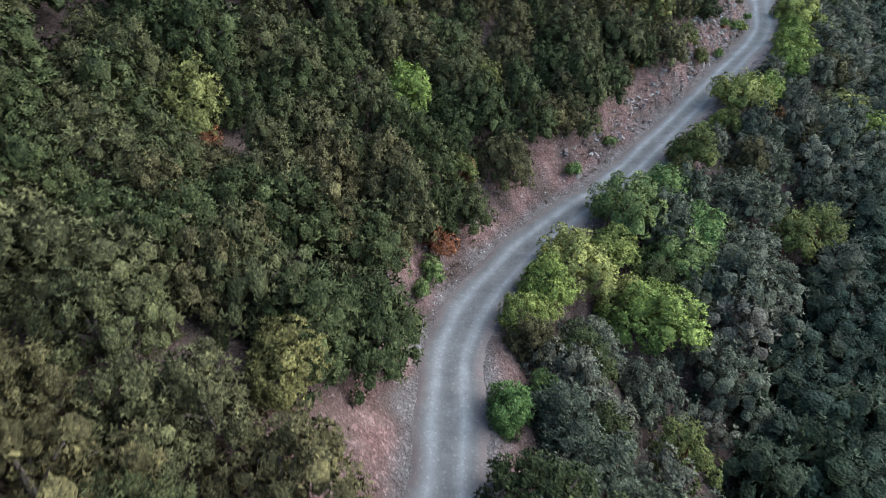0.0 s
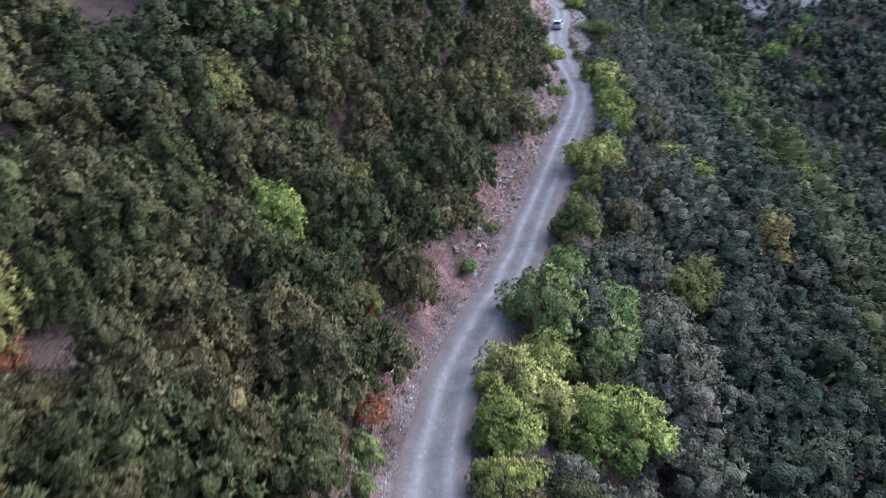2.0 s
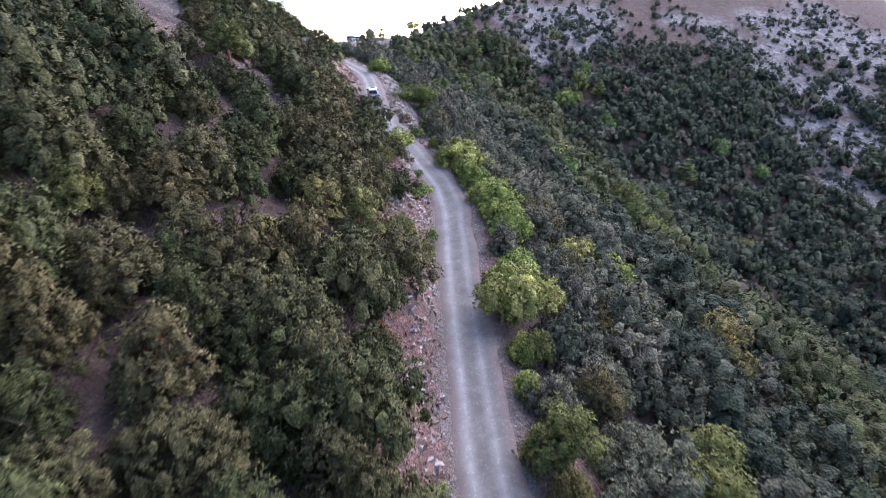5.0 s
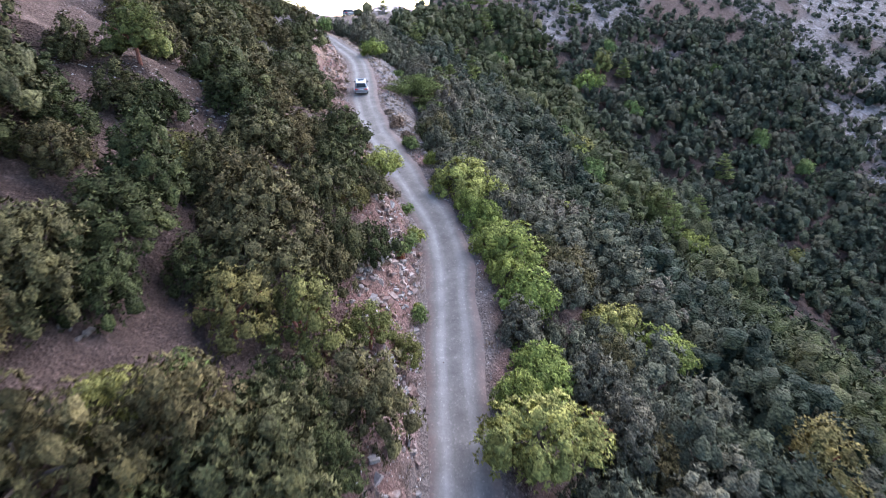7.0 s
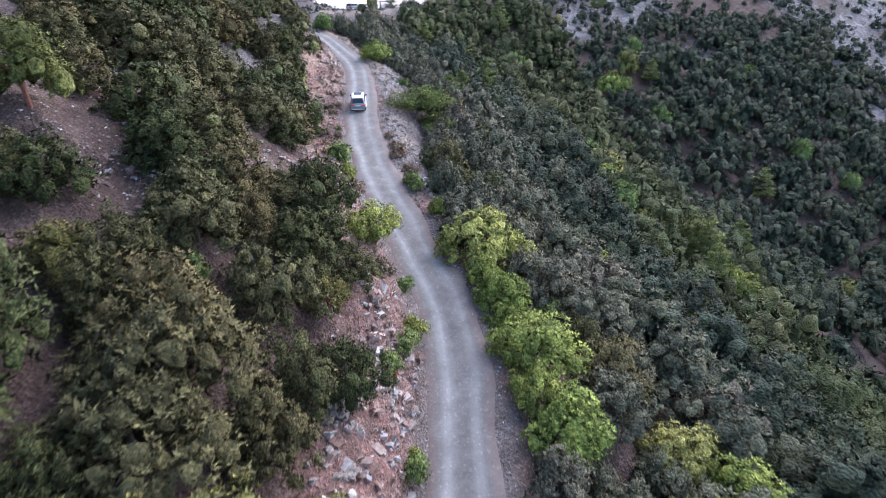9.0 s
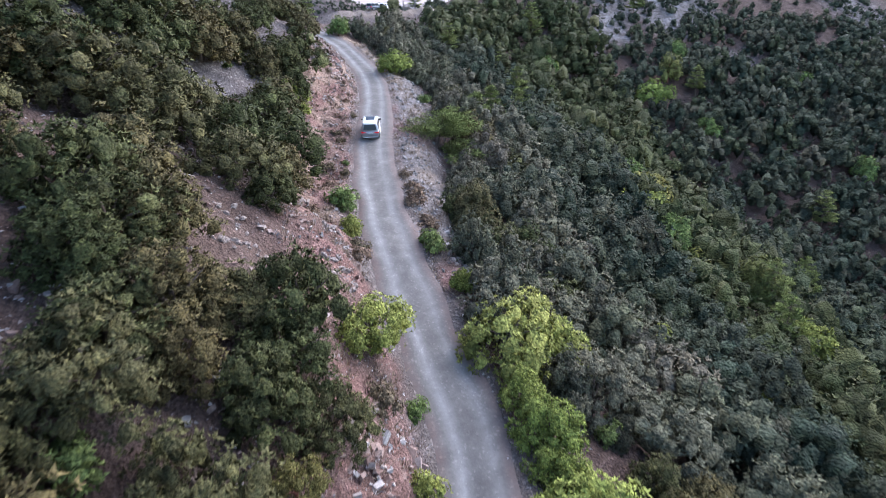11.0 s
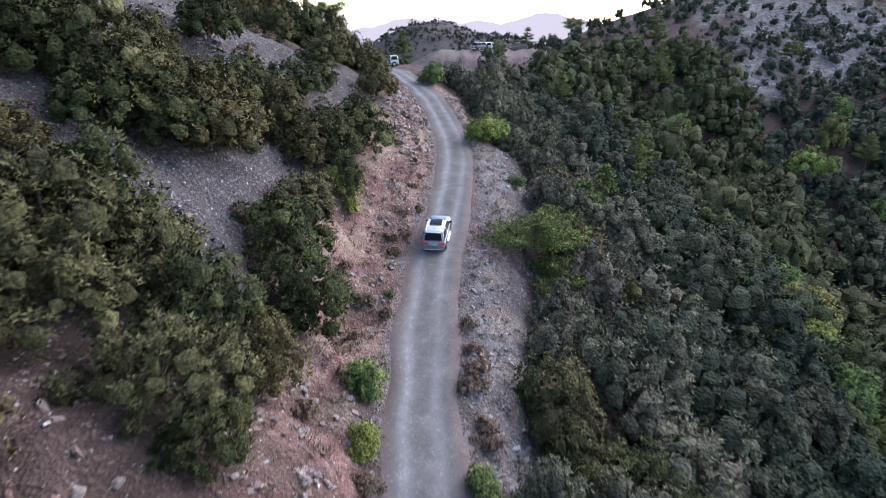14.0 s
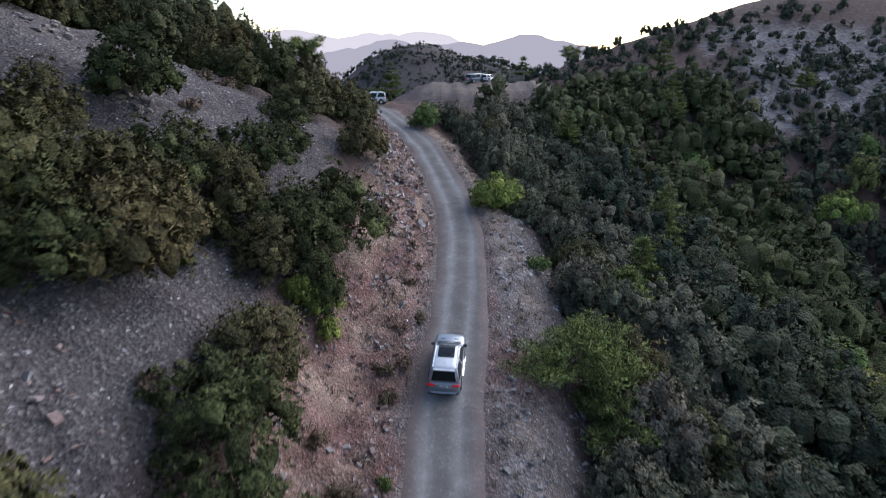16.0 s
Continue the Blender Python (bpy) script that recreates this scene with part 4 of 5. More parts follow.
# warmer oaks above the track, greyer below it
side_tone = np.where(d[rest] < 0, 0.15 + 0.65 * r.rand(len(rest)), 0.55 * r.rand(len(rest)))
lying = (d[rest] > -62) & (d[rest] < 36) & (s[rest] > 40) & (s[rest] < 270)
upper = lying & (d[rest] < 0)
lower = lying & (d[rest] > 0) & (d[rest] < 19)
deep = lying & (d[rest] >= 19)
massed("oak_wood", "dense dark olive oak scrub covering the slope above the track", x[rest][upper], y[rest][upper], 26, 640, 0.25, 11, 1.15, tone=side_tone[upper], core=0.64)
massed("lower_oak_wood", "dense grey-green oak scrub on the slope below the track", x[rest][lower], y[rest][lower], 22, 600, 0.25, 16, 1.15, mat=m_holm_far, core=0.70)
massed("valley_oak_wood", "dense dark green oak scrub down in the valley", x[rest][deep], y[rest][deep], 18, 560, 0.25, 17, 1.22, dome=0.6, mat=m_scrub, core=0.80)
massed("upper_oak_wood", "dark oak scrub high and low on the slope", x[rest][~lying], y[rest][~lying], 8, 120, 0.44, 13, 1.2, tone=side_tone[~lying])
fx, fy = np.r_[x2, x3], np.r_[y2, y3]
high = smooth(16, 30, land(fx, fy))
massed("far_oak_wood", "dark oak scrub across the valley with bare gaps", fx, fy, 11, 240, 0.32, 12, 1.2, dome=0.7, mat=m_scrub, core=0.80, big=1 - 0.52 * high)

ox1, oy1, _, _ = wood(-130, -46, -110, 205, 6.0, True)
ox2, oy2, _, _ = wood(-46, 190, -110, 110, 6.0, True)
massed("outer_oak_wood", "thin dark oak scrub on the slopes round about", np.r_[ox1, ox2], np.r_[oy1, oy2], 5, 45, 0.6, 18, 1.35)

# low shrubs dotted over the pale slopes, and scrub on the hill behind the saddle
rs = np.random.RandomState(77)
rock_c = np.array(PALE_ROCK, float)
rock_c = rock_c[rs.choice(len(rock_c), 1100, p=rock_c[:, 2] ** 1.6 / (rock_c[:, 2] ** 1.6).sum())]
ang, far_ = rs.rand(1100) * 6.283, np.sqrt(rs.rand(1100))
x4, y4 = rock_c[:, 0] + np.cos(ang) * far_ * rock_c[:, 2], rock_c[:, 1] + np.sin(ang) * far_ * rock_c[:, 2]
massed("slope_shrubs", "low dark shrubs dotted over pale rocky slopes", x4, y4, 2, 26, 0.6, 14, 0.75, mat=m_scrub)
x5, y5 = rs.uniform(170, 340, 1600), rs.uniform(430, 590, 1600)
massed("hill_scrub", "dark scrub on the stony hill behind the saddle", x5, y5, 2, 20, 0.7, 15, 0.95, outer(x5, y5, land(x5, y5)), mat=m_scrub)

# far ridges: glowing backdrop shells, the haze put into their emission colour
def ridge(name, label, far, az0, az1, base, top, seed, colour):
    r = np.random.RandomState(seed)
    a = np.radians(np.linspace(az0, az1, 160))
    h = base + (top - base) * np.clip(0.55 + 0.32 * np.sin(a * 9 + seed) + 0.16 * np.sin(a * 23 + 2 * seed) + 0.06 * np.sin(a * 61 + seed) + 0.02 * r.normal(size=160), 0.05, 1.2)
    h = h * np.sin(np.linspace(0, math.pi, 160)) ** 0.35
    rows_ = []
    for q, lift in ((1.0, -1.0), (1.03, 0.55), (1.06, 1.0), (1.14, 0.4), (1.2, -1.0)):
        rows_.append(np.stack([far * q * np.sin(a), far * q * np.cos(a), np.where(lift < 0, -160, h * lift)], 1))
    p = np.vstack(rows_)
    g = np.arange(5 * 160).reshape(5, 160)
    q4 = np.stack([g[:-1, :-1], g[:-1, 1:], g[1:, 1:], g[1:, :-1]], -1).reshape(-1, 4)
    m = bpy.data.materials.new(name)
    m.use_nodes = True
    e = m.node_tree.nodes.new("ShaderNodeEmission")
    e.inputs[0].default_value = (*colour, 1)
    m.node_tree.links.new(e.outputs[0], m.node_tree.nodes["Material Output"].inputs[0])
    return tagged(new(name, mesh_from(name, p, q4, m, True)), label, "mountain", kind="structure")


ridge("backdrop_1", "blue mountain ridge far away, haze painted into its glow", 3000, -25, 75, -60, 105, 3, (0.16, 0.16, 0.19))
ridge("backdrop_2", "paler mountain ridge, thick haze painted into its glow", 3600, -30, 90, -40, 150, 5, (0.27, 0.265, 0.29))
# ---- vehicles ----
def plain(name, colour, rough=0.4, metal=0.0, coat=0.0, emit=0.0):
    m, nt, b = material(name, rough, 0.5)
    b.inputs["Metallic"].default_value = metal
    b.inputs["Coat Weight"].default_value = coat
    dirt = ramp(nt, noise_tex(nt, 3.0, 6), [(0.35, tuple(v * 0.88 for v in colour)), (0.7, colour)])
    nt.links.new(dirt, b.inputs["Base Color"])
    if emit:
        b.inputs["Emission Color"].default_value = (*colour, 1)
        b.inputs["Emission Strength"].default_value = emit
    return m


m_silver = plain("silver paint", (0.60, 0.62, 0.64), 0.3, 0.3, 0.6)
m_grey = plain("grey paint", (0.27, 0.29, 0.32), 0.3, 0.4, 0.6)
m_white = plain("white paint", (0.80, 0.80, 0.80), 0.3, 0.0, 0.5)
m_blue = plain("dark blue paint", (0.05, 0.07, 0.11), 0.3, 0.2, 0.5)
m_glass = plain("dark tinted glass", (0.012, 0.015, 0.02), 0.12)
m_glass.node_tree.nodes["Principled BSDF"].inputs["Specular IOR Level"].default_value = 0.22
m_tyre = plain("rubber", (0.02, 0.02, 0.02), 0.85)
m_rim = plain("alloy", (0.5, 0.5, 0.52), 0.35, 0.9)
m_chrome = plain("chrome", (0.75, 0.75, 0.76), 0.18, 1.0)
m_trim = plain("black plastic", (0.03, 0.03, 0.032), 0.6)
m_lamp = plain("red lamp", (0.55, 0.008, 0.012), 0.25, 0.0, 0.0, 0.08)
m_plate = plain("number plate", (0.75, 0.76, 0.78), 0.5)
m_plate_band = plain("plate band", (0.05, 0.12, 0.4), 0.5)
m_letters = plain("plate bars", (0.05, 0.05, 0.05), 0.6)


def loft(rings, closed_ends=True):
    """Rings of equal length joined into a skin."""
    bm = bmesh.new()
    made = [[bm.verts.new(p) for p in ring] for ring in rings]
    n = len(made[0])
    for a, b_ in zip(made[:-1], made[1:]):
        for k in range(n):
            bm.faces.new([a[k], a[(k + 1) % n], b_[(k + 1) % n], b_[k]])
    if closed_ends:
        bm.faces.new(made[0][::-1])
        bm.faces.new(made[-1])
    bmesh.ops.recalc_face_normals(bm, faces=bm.faces)
    return bm


def box(x0, x1, y0, y1, z0, z1, bevel=0.02):
    bm = bmesh.new()
    bmesh.ops.create_cube(bm, size=1.0, matrix=Matrix.LocRotScale(((x0 + x1) / 2, (y0 + y1) / 2, (z0 + z1) / 2), None, (x1 - x0, y1 - y0, z1 - z0)))
    if bevel:
        bmesh.ops.bevel(bm, geom=bm.edges[:], offset=bevel, segments=2, affect='EDGES')
    return bm


def slab(corners, thick=0.012):
    """A thin pane on four corners, its outer face a little proud."""
    c = [Vector(p) for p in corners]
    n = (c[1] - c[0]).cross(c[3] - c[0]).normalized() * thick
    bm = bmesh.new()
    a = [bm.verts.new(p - n) for p in c]
    b_ = [bm.verts.new(p + n) for p in c]
    bm.faces.new(a[::-1])
    bm.faces.new(b_)
    for k in range(4):
        bm.faces.new([a[k], a[(k + 1) % 4], b_[(k + 1) % 4], b_[k]])
    bmesh.ops.recalc_face_normals(bm, faces=bm.faces)
    return bm


def disc(x, y, z, radius, wide, segments=24, bevel=0.03):
    bm = bmesh.new()
    bmesh.ops.create_cone(bm, cap_ends=True, segments=segments, radius1=radius, radius2=radius, depth=wide,
                          matrix=Matrix.Translation((x, y, z)) @ Matrix.Rotation(math.pi / 2, 4, 'Y'))
    rim = [e for e in bm.edges if len(e.link_faces) == 2 and any(len(f.verts) > 4 for f in e.link_faces)]
    bmesh.ops.bevel(bm, geom=rim, offset=bevel, segments=2, affect='EDGES')
    return bm


def car(name, label, paint, roof_paint, long=4.8, wide=1.93, tall=1.78, sunroof=True, rails=True, boxy=0.0, lit=True):
    """A car that points along +y, its wheels on z = 0."""
    top = new(name)
    L, W = long / 2, wide / 2
    belt = tall * 0.60
    stations = [(-1.0, 0.84, 0.50, 0.86), (-0.97, 0.93, 0.42, 0.93), (-0.88, 0.98, 0.32, 1.0), (-0.5, 1.0, 0.26, 1.0), (0.0, 1.0, 0.26, 0.99), (0.42, 1.0, 0.26, 1.06), (0.58, 0.985, 0.28, 1.07), (0.80, 0.95, 0.30, 1.02), (0.93, 0.87, 0.36, 0.93), (0.99, 0.74, 0.44, 0.78)]
    rings = []
    for y, w, zb, zt in stations:
        w, zt, zb, yy = w * W, zt * belt, zb * tall / 1.78, y * L
        half = [(w * 0.80, zb), (w * 0.96, zb + 0.10), (w, zb + 0.28), (w * 0.99, zt - 0.14), (w * 0.93, zt - 0.03), (w * 0.75, zt + 0.02)]
        rings.append([(x_, yy, z_) for x_, z_ in half] + [(0, yy, zt + 0.035)] + [(-x_, yy, z_) for x_, z_ in half[::-1]] + [(0, yy, zb)])
    body = part("body", loft(rings), paint, top, "", True)
    # cabin: rings by height
    levels = [(belt - 0.06, -0.955 + 0.02 * boxy, 0.52 + 0.02 * boxy, 0.93), (belt + 0.02, -0.945, 0.49, 0.92), (tall * 0.80, -0.905 - 0.02 * boxy, 0.30 + 0.1 * boxy, 0.86), (tall * 0.955, -0.85 - 0.05 * boxy, 0.09 + 0.16 * boxy, 0.78 + 0.06 * boxy), (tall * 0.99, -0.79 - 0.05 * boxy, 0.03 + 0.16 * boxy, 0.68 + 0.06 * boxy), (tall, -0.70, -0.05, 0.52)]

    def ring(z, y0, y1, w):
        y0, y1, w, m = y0 * L, y1 * L, w * W, 0.10
        return [(-w + m, y0, z), (w - m, y0, z), (w, y0 + m, z), (w, (y0 + y1) / 2, z), (w, y1 - m, z), (w - m, y1, z), (-w + m, y1, z), (-w, y1 - m, z), (-w, (y0 + y1) / 2, z), (-w, y0 + m, z)]
    rr = [ring(*v) for v in levels]
    part("cabin", loft(rr[:4]), paint, top, "", True)
    part("roof", loft(rr[3:]), roof_paint, top, "pale silver roof panel, sky reflection put into its paint" if roof_paint is m_silver else "", True)

    def between(a, b_, u):
        return Vector(a).lerp(Vector(b_), u)

    def pane(name_, p, q, r_, s_, cut=0.06, lift=0.018):
        c = [Vector(v) for v in (p, q, r_, s_)]
        mid = sum(c, Vector()) / 4
        n = (c[1] - c[0]).cross(c[3] - c[0]).normalized()
        if n.dot(mid - Vector((0, 0, tall * 0.6))) < 0:
            n = -n
        part(name_, slab([v.lerp(mid, cut) + n * lift for v in c], 0.01), m_glass, top, "dark tinted glass")
    lo, mi, hi = rr[1], rr[2], rr[3]
    pane("rear_window", lo[0], lo[1], hi[1], hi[0], 0.10, 0.05)
    pane("windscreen", lo[5], lo[6], hi[6], hi[5], 0.08, 0.05)
    for sgn in (1, -1):
        f = lambda v: (v[0] * sgn, v[1], v[2])
        pane("side_window", f(lo[2]), f(between(lo[2], lo[4], 0.45)), f(between(hi[2], hi[4], 0.42)), f(hi[2]), 0.07, 0.03)
        pane("side_window", f(between(lo[2], lo[4], 0.50)), f(lo[4]), f(hi[4]), f(between(hi[2], hi[4], 0.50)), 0.07, 0.03)
        m = part("mirror", box(sgn * (W + 0.02) - 0.11, sgn * (W + 0.02) + 0.11, 0.40 * L, 0.40 * L + 0.14, belt - 0.02, belt + 0.14, 0.03), m_trim, top)
        part("running_board", box(sgn * W - 0.09, sgn * W + 0.09, -0.36 * L, 0.40 * L, 0.28, 0.33, 0.02), m_chrome, top, "bright metal side step")
        if rails:
            part("roof_rail", box(sgn * W * 0.70 - 0.03, sgn * W * 0.70 + 0.03, -0.78 * L, 0.08 * L, tall - 0.03, tall + 0.035, 0.015), m_chrome, top, "silver roof rail")
        lamp_ = part("tail_lamp", box(sgn * W * 0.70 - W * 0.25, sgn * W * 0.70 + W * 0.25, -L * 1.012, -L * 0.90, belt * 0.77, belt * 0.90, 0.03), m_lamp, top, "red tail lamp")
        part("headlamp", box(sgn * W * 0.70 - 0.16, sgn * W * 0.70 + 0.16, L * 0.90, L * 0.955, belt * 0.64, belt * 0.78, 0.03), m_glass, top)
        for y in (-0.60 * L, 0.60 * L):
            wheel = part("wheel", disc(sgn * (W - 0.11), y, 0.37, 0.37, 0.25), m_tyre, top, "black tyre")
            part("rim", disc(sgn * (W - 0.005), y, 0.37, 0.25, 0.05, 20, 0.015), m_rim, wheel)
            part("wheel_arch", disc(sgn * (W - 0.03), y, 0.41, 0.45, 0.09, 24, 0.01), m_trim, top)
    part("rear_bumper", box(-W * 0.93, W * 0.93, -L - 0.03, -L * 0.93, 0.36, 0.58, 0.06), paint, top)
    part("rear_valance", box(-W * 0.90, W * 0.90, -L - 0.02, -L * 0.94, 0.24, 0.37, 0.03), m_trim, top, "black plastic lower bumper")
    part("bumper_trim", box(-W * 0.78, W * 0.78, -L - 0.06, -L * 0.97, 0.36, 0.42, 0.02), m_chrome, top, "chrome strip along the bumper")
    plate = part("number_plate", box(-0.27, 0.27, -L * 1.0 - 0.03, -L * 1.0 + 0.02, belt * 0.70, belt * 0.70 + 0.12, 0.008), m_plate, top, "white number plate with dark bars")
    part("plate_band", box(-0.262, -0.215, -L - 0.036, -L - 0.03, belt * 0.70 + 0.01, belt * 0.70 + 0.11, 0), m_plate_band, plate)
    for k in range(6):
        part("bar", box(-0.17 + 0.06 * k, -0.13 + 0.06 * k, -L - 0.036, -L - 0.03, belt * 0.70 + 0.03, belt * 0.70 + 0.09, 0), m_letters, plate)
    part("tailgate_strip", box(-W * 0.45, W * 0.45, -L * 0.99, -L * 0.955, belt * 0.86, belt * 0.90, 0.01), m_chrome, top)
    part("bonnet_ridge", box(-W * 0.72, W * 0.72, 0.50 * L, 0.535 * L, belt * 1.07, belt * 1.07 + 0.035, 0.01), m_trim, top, "dark wiper slot under the windscreen")
    if sunroof:
        for sgn in (1, -1):
            part("bonnet_vent", box(sgn * W * 0.42 - 0.13, sgn * W * 0.42 + 0.13, 0.64 * L, 0.668 * L, belt * 1.045, belt * 1.045 + 0.05, 0.01), m_trim, top)
        part("sunroof", box(-W * 0.50, W * 0.50, -0.30 * L, -0.05 * L, tall - 0.01, tall + 0.028, 0.012), m_glass, top, "slid-back black glass sunroof panel")
        part("roof_glass", box(-W * 0.50, W * 0.50, -0.42 * L, -0.31 * L, tall - 0.015, tall + 0.012, 0.008), m_glass, top, "fixed black roof glass")
        part("roof_opening", box(-W * 0.50, W * 0.50, -0.045 * L, 0.06 * L, tall - 0.05, tall + 0.005, 0.008), m_trim, top, "open front of the sunroof")
        part("wind_deflector", box(-W * 0.48, W * 0.48, 0.05 * L, 0.065 * L, tall - 0.03, tall + 0.04, 0.008), m_silver, top)
        bm = bmesh.new()
        limb(bm, (0, -0.62 * L, tall - 0.02), (0, -0.66 * L, tall + 0.09), 0.035, 0.012, 8)
        part("aerial", bm, m_trim, top)
    part("rear_wiper", box(-0.02, 0.30, -0.955 * L, -0.935 * L, belt + 0.10, belt + 0.125, 0.004), m_trim, top)
    part("spoiler", box(-W * 0.62, W * 0.62, -0.88 * L, -0.80 * L, tall * 0.955, tall * 0.975, 0.008), roof_paint, top)
    return tagged(top, label, "car")


def on_road(at, side, dy=0.0):
    """A pose on the track, metres along it and to the right of its middle, that follows its slope."""
    p = [np.interp(at, LINE_S, LINE[:, k]) for k in range(3)]
    q = [np.interp(at + 2.0, LINE_S, LINE[:, k]) for k in range(3)]
    fwd = (Vector(q) - Vector(p)).normalized()
    rt = fwd.cross(Vector((0, 0, 1))).normalized()
    upv = rt.cross(fwd)
    m = Matrix((rt, fwd, upv)).transposed().to_4x4()
    m.translation = Vector(p) + rt * side + upv * 0.02
    return m


CAR_AT = 210.5
# the silver roof over the grey body has the sky's reflection painted in
suv = car("suv", "silver-grey estate off-road car driving on the gravel track", m_grey, m_silver)
suv.matrix_basis = on_road(CAR_AT, -0.3)
jeep = car("jeep", "pale silver boxy off-road car parked at the bend", m_silver, m_white, 4.4, 1.8, 1.9, False, True, 0.8)
jeep.matrix_basis = pose(82.6, 199.0, 29.62, 0, 0, 75)
hatch = car("hatchback", "white small car parked on the saddle", m_white, m_white, 4.1, 1.75, 1.5, False, False, 0.2)
hatch.matrix_basis = pose(116.0, 217.5, float(land(116.0, 217.5)) + 0.03, 0, 0, -65)
pickup = car("parked_suv", "dark blue off-road car parked beside a white one", m_blue, m_white, 4.6, 1.85, 1.8, False, True, 0.6)
pickup.matrix_basis = pose(112.3, 217.0, float(land(112.3, 217.0)) + 0.03, 0, 0, -70)
third = car("estate_car", "white car parked behind the others", m_white, m_white, 4.3, 1.75, 1.5, False, False, 0.3)
third.matrix_basis = pose(117.0, 222.5, float(land(117.0, 222.5)) + 0.03, 0, 0, -80)

# wooden shelter and table on the saddle
m_timber, nt, b = material("weathered timber", 0.9)
nt.links.new(ramp(nt, noise_tex(nt, 5.0), [(0.3, (0.12, 0.10, 0.085)), (0.7, (0.26, 0.225, 0.20))]), b.inputs["Base Color"])
shelter = tagged(new("timber_shelter"), "open weathered timber frame with a slatted panel", "shelter")
for k, (x, y) in enumerate(((-1.6, -1.2), (1.6, -1.2), (1.6, 1.2), (-1.6, 1.2))):
    part("post", box(x - 0.09, x + 0.09, y - 0.09, y + 0.09, -0.3, 2.5 - 0.1 * (k % 2), 0.015), m_timber, shelter)
for y in (-1.2, 1.2):
    part("beam", box(-1.9, 1.9, y - 0.08, y + 0.08, 2.38, 2.54, 0.015), m_timber, shelter)
for k in range(5):
    part("board", box(-1.5, 1.5, -1.32, -1.285, 0.3 + 0.28 * k, 0.50 + 0.28 * k, 0.006), m_timber, shelter)
for k in range(4):
    part("rafter", box(-1.5 + 1.0 * k - 0.05, -1.5 + 1.0 * k + 0.05, -1.5, 1.5, 2.545, 2.63, 0.008), m_timber, shelter)
shelter.matrix_basis = pose(124.5, 219.5, float(land(124.5, 219.5)) - 0.05, 0, 0, -30)
table = tagged(new("picnic_table"), "low weathered picnic table with two benches", "table")
part("tabletop", box(-1.0, 1.0, -0.4, 0.4, 0.70, 0.77, 0.015), m_timber, table)
for y in (-0.8, 0.8):
    part("bench", box(-1.0, 1.0, y - 0.15, y + 0.15, 0.40, 0.45, 0.012), m_timber, table)
for x in (-0.75, 0.75):
    part("leg", box(x - 0.05, x + 0.05, -0.9, 0.9, 0.30, 0.38, 0.012), m_timber, table)
    for y in (-0.35, 0.35):
        part("leg", box(x - 0.045, x + 0.045, y - 0.05, y + 0.05, -0.15, 0.71, 0.012), m_timber, table)
table.matrix_basis = pose(120.2, 214.6, float(land(120.2, 214.6)), 0, 0, -25)

# ---- rocks and stones ----
def rock_mesh(name, seed, rough=0.6):
    r = np.random.RandomState(seed)
    v, f = ICO[2]
    v = v * (1 + rough * (r.rand(len(v), 1) - 0.5)) * np.array([1.0, 0.75, 0.6])
    for k in range(5):
        n = unit(r, 1)[0]
        h = 0.45 + 0.25 * r.rand()
        over = np.maximum(v @ n - h, 0)
        v = v - over[:, None] * n
    return mesh_from(name, v, f, m_rock)


rock_meshes = [rock_mesh("rock", k) for k in range(6)]
# outcrops: x, y, spread, how many, size
OUTCROPS = [(44.6, 106.5, 1, 9, 0.29), (44.2, 105.1, 0.8, 9, 0.27), (38.3, 105.4, 0.6, 9, 0.24), (39.6, 108.5, 0.6, 9, 0.23), (39.6, 105.5, 0.6, 8, 0.22), (55, 107.6, 0.7, 9, 0.25), (47.8, 107.4, 0.7, 9, 0.25), (33.8, 86.5, 1.5, 9, 0.33), (36.6, 88.1, 1, 9, 0.29), (32.2, 84.6, 1, 9, 0.29), (30.3, 77.8, 0.6, 8, 0.21), (18.3, 87.1, 0.6, 8, 0.21), (15.8, 81.6, 0.6, 8, 0.21), (32.5, 86.2, 1, 9, 0.29), (31.3, 84.9, 1.1, 9, 0.3), (33.9, 87.6, 0.9, 9, 0.27), (47.5, 117.2, 0.8, 9, 0.27), (46.9, 113.7, 0.8, 9, 0.27), (46.7, 110.9, 0.8, 9, 0.27), (47.7, 147.6, 1.1, 9, 0.3), (48, 122.8, 0.7, 9, 0.25), (48, 147.3, 0.8, 9, 0.27), (47.6, 147.9, 0.6, 9, 0.24), (43.8, 155.8, 1.5, 9, 0.33), (42.3, 155.2, 1.2, 9, 0.31), (45.1, 151.4, 0.9, 9, 0.27), (50.6, 127.3, 0.8, 9, 0.27), (49.7, 125.9, 0.7, 9, 0.25), (50.4, 146.6, 1, 9, 0.29), (60.5, 118.5, 1.5, 7, 0.19), (62, 139.8, 1.5, 9, 0.24), (64.4, 143.6, 1.5, 9, 0.26), (66.8, 148, 1.5, 9, 0.26), (58.6, 134.4, 1.8, 9, 0.22), (28.2, 76.4, 1.2, 6, 0.25), (14.8, 61.4, 1.6, 8, 0.32)]
r = np.random.RandomState(41)
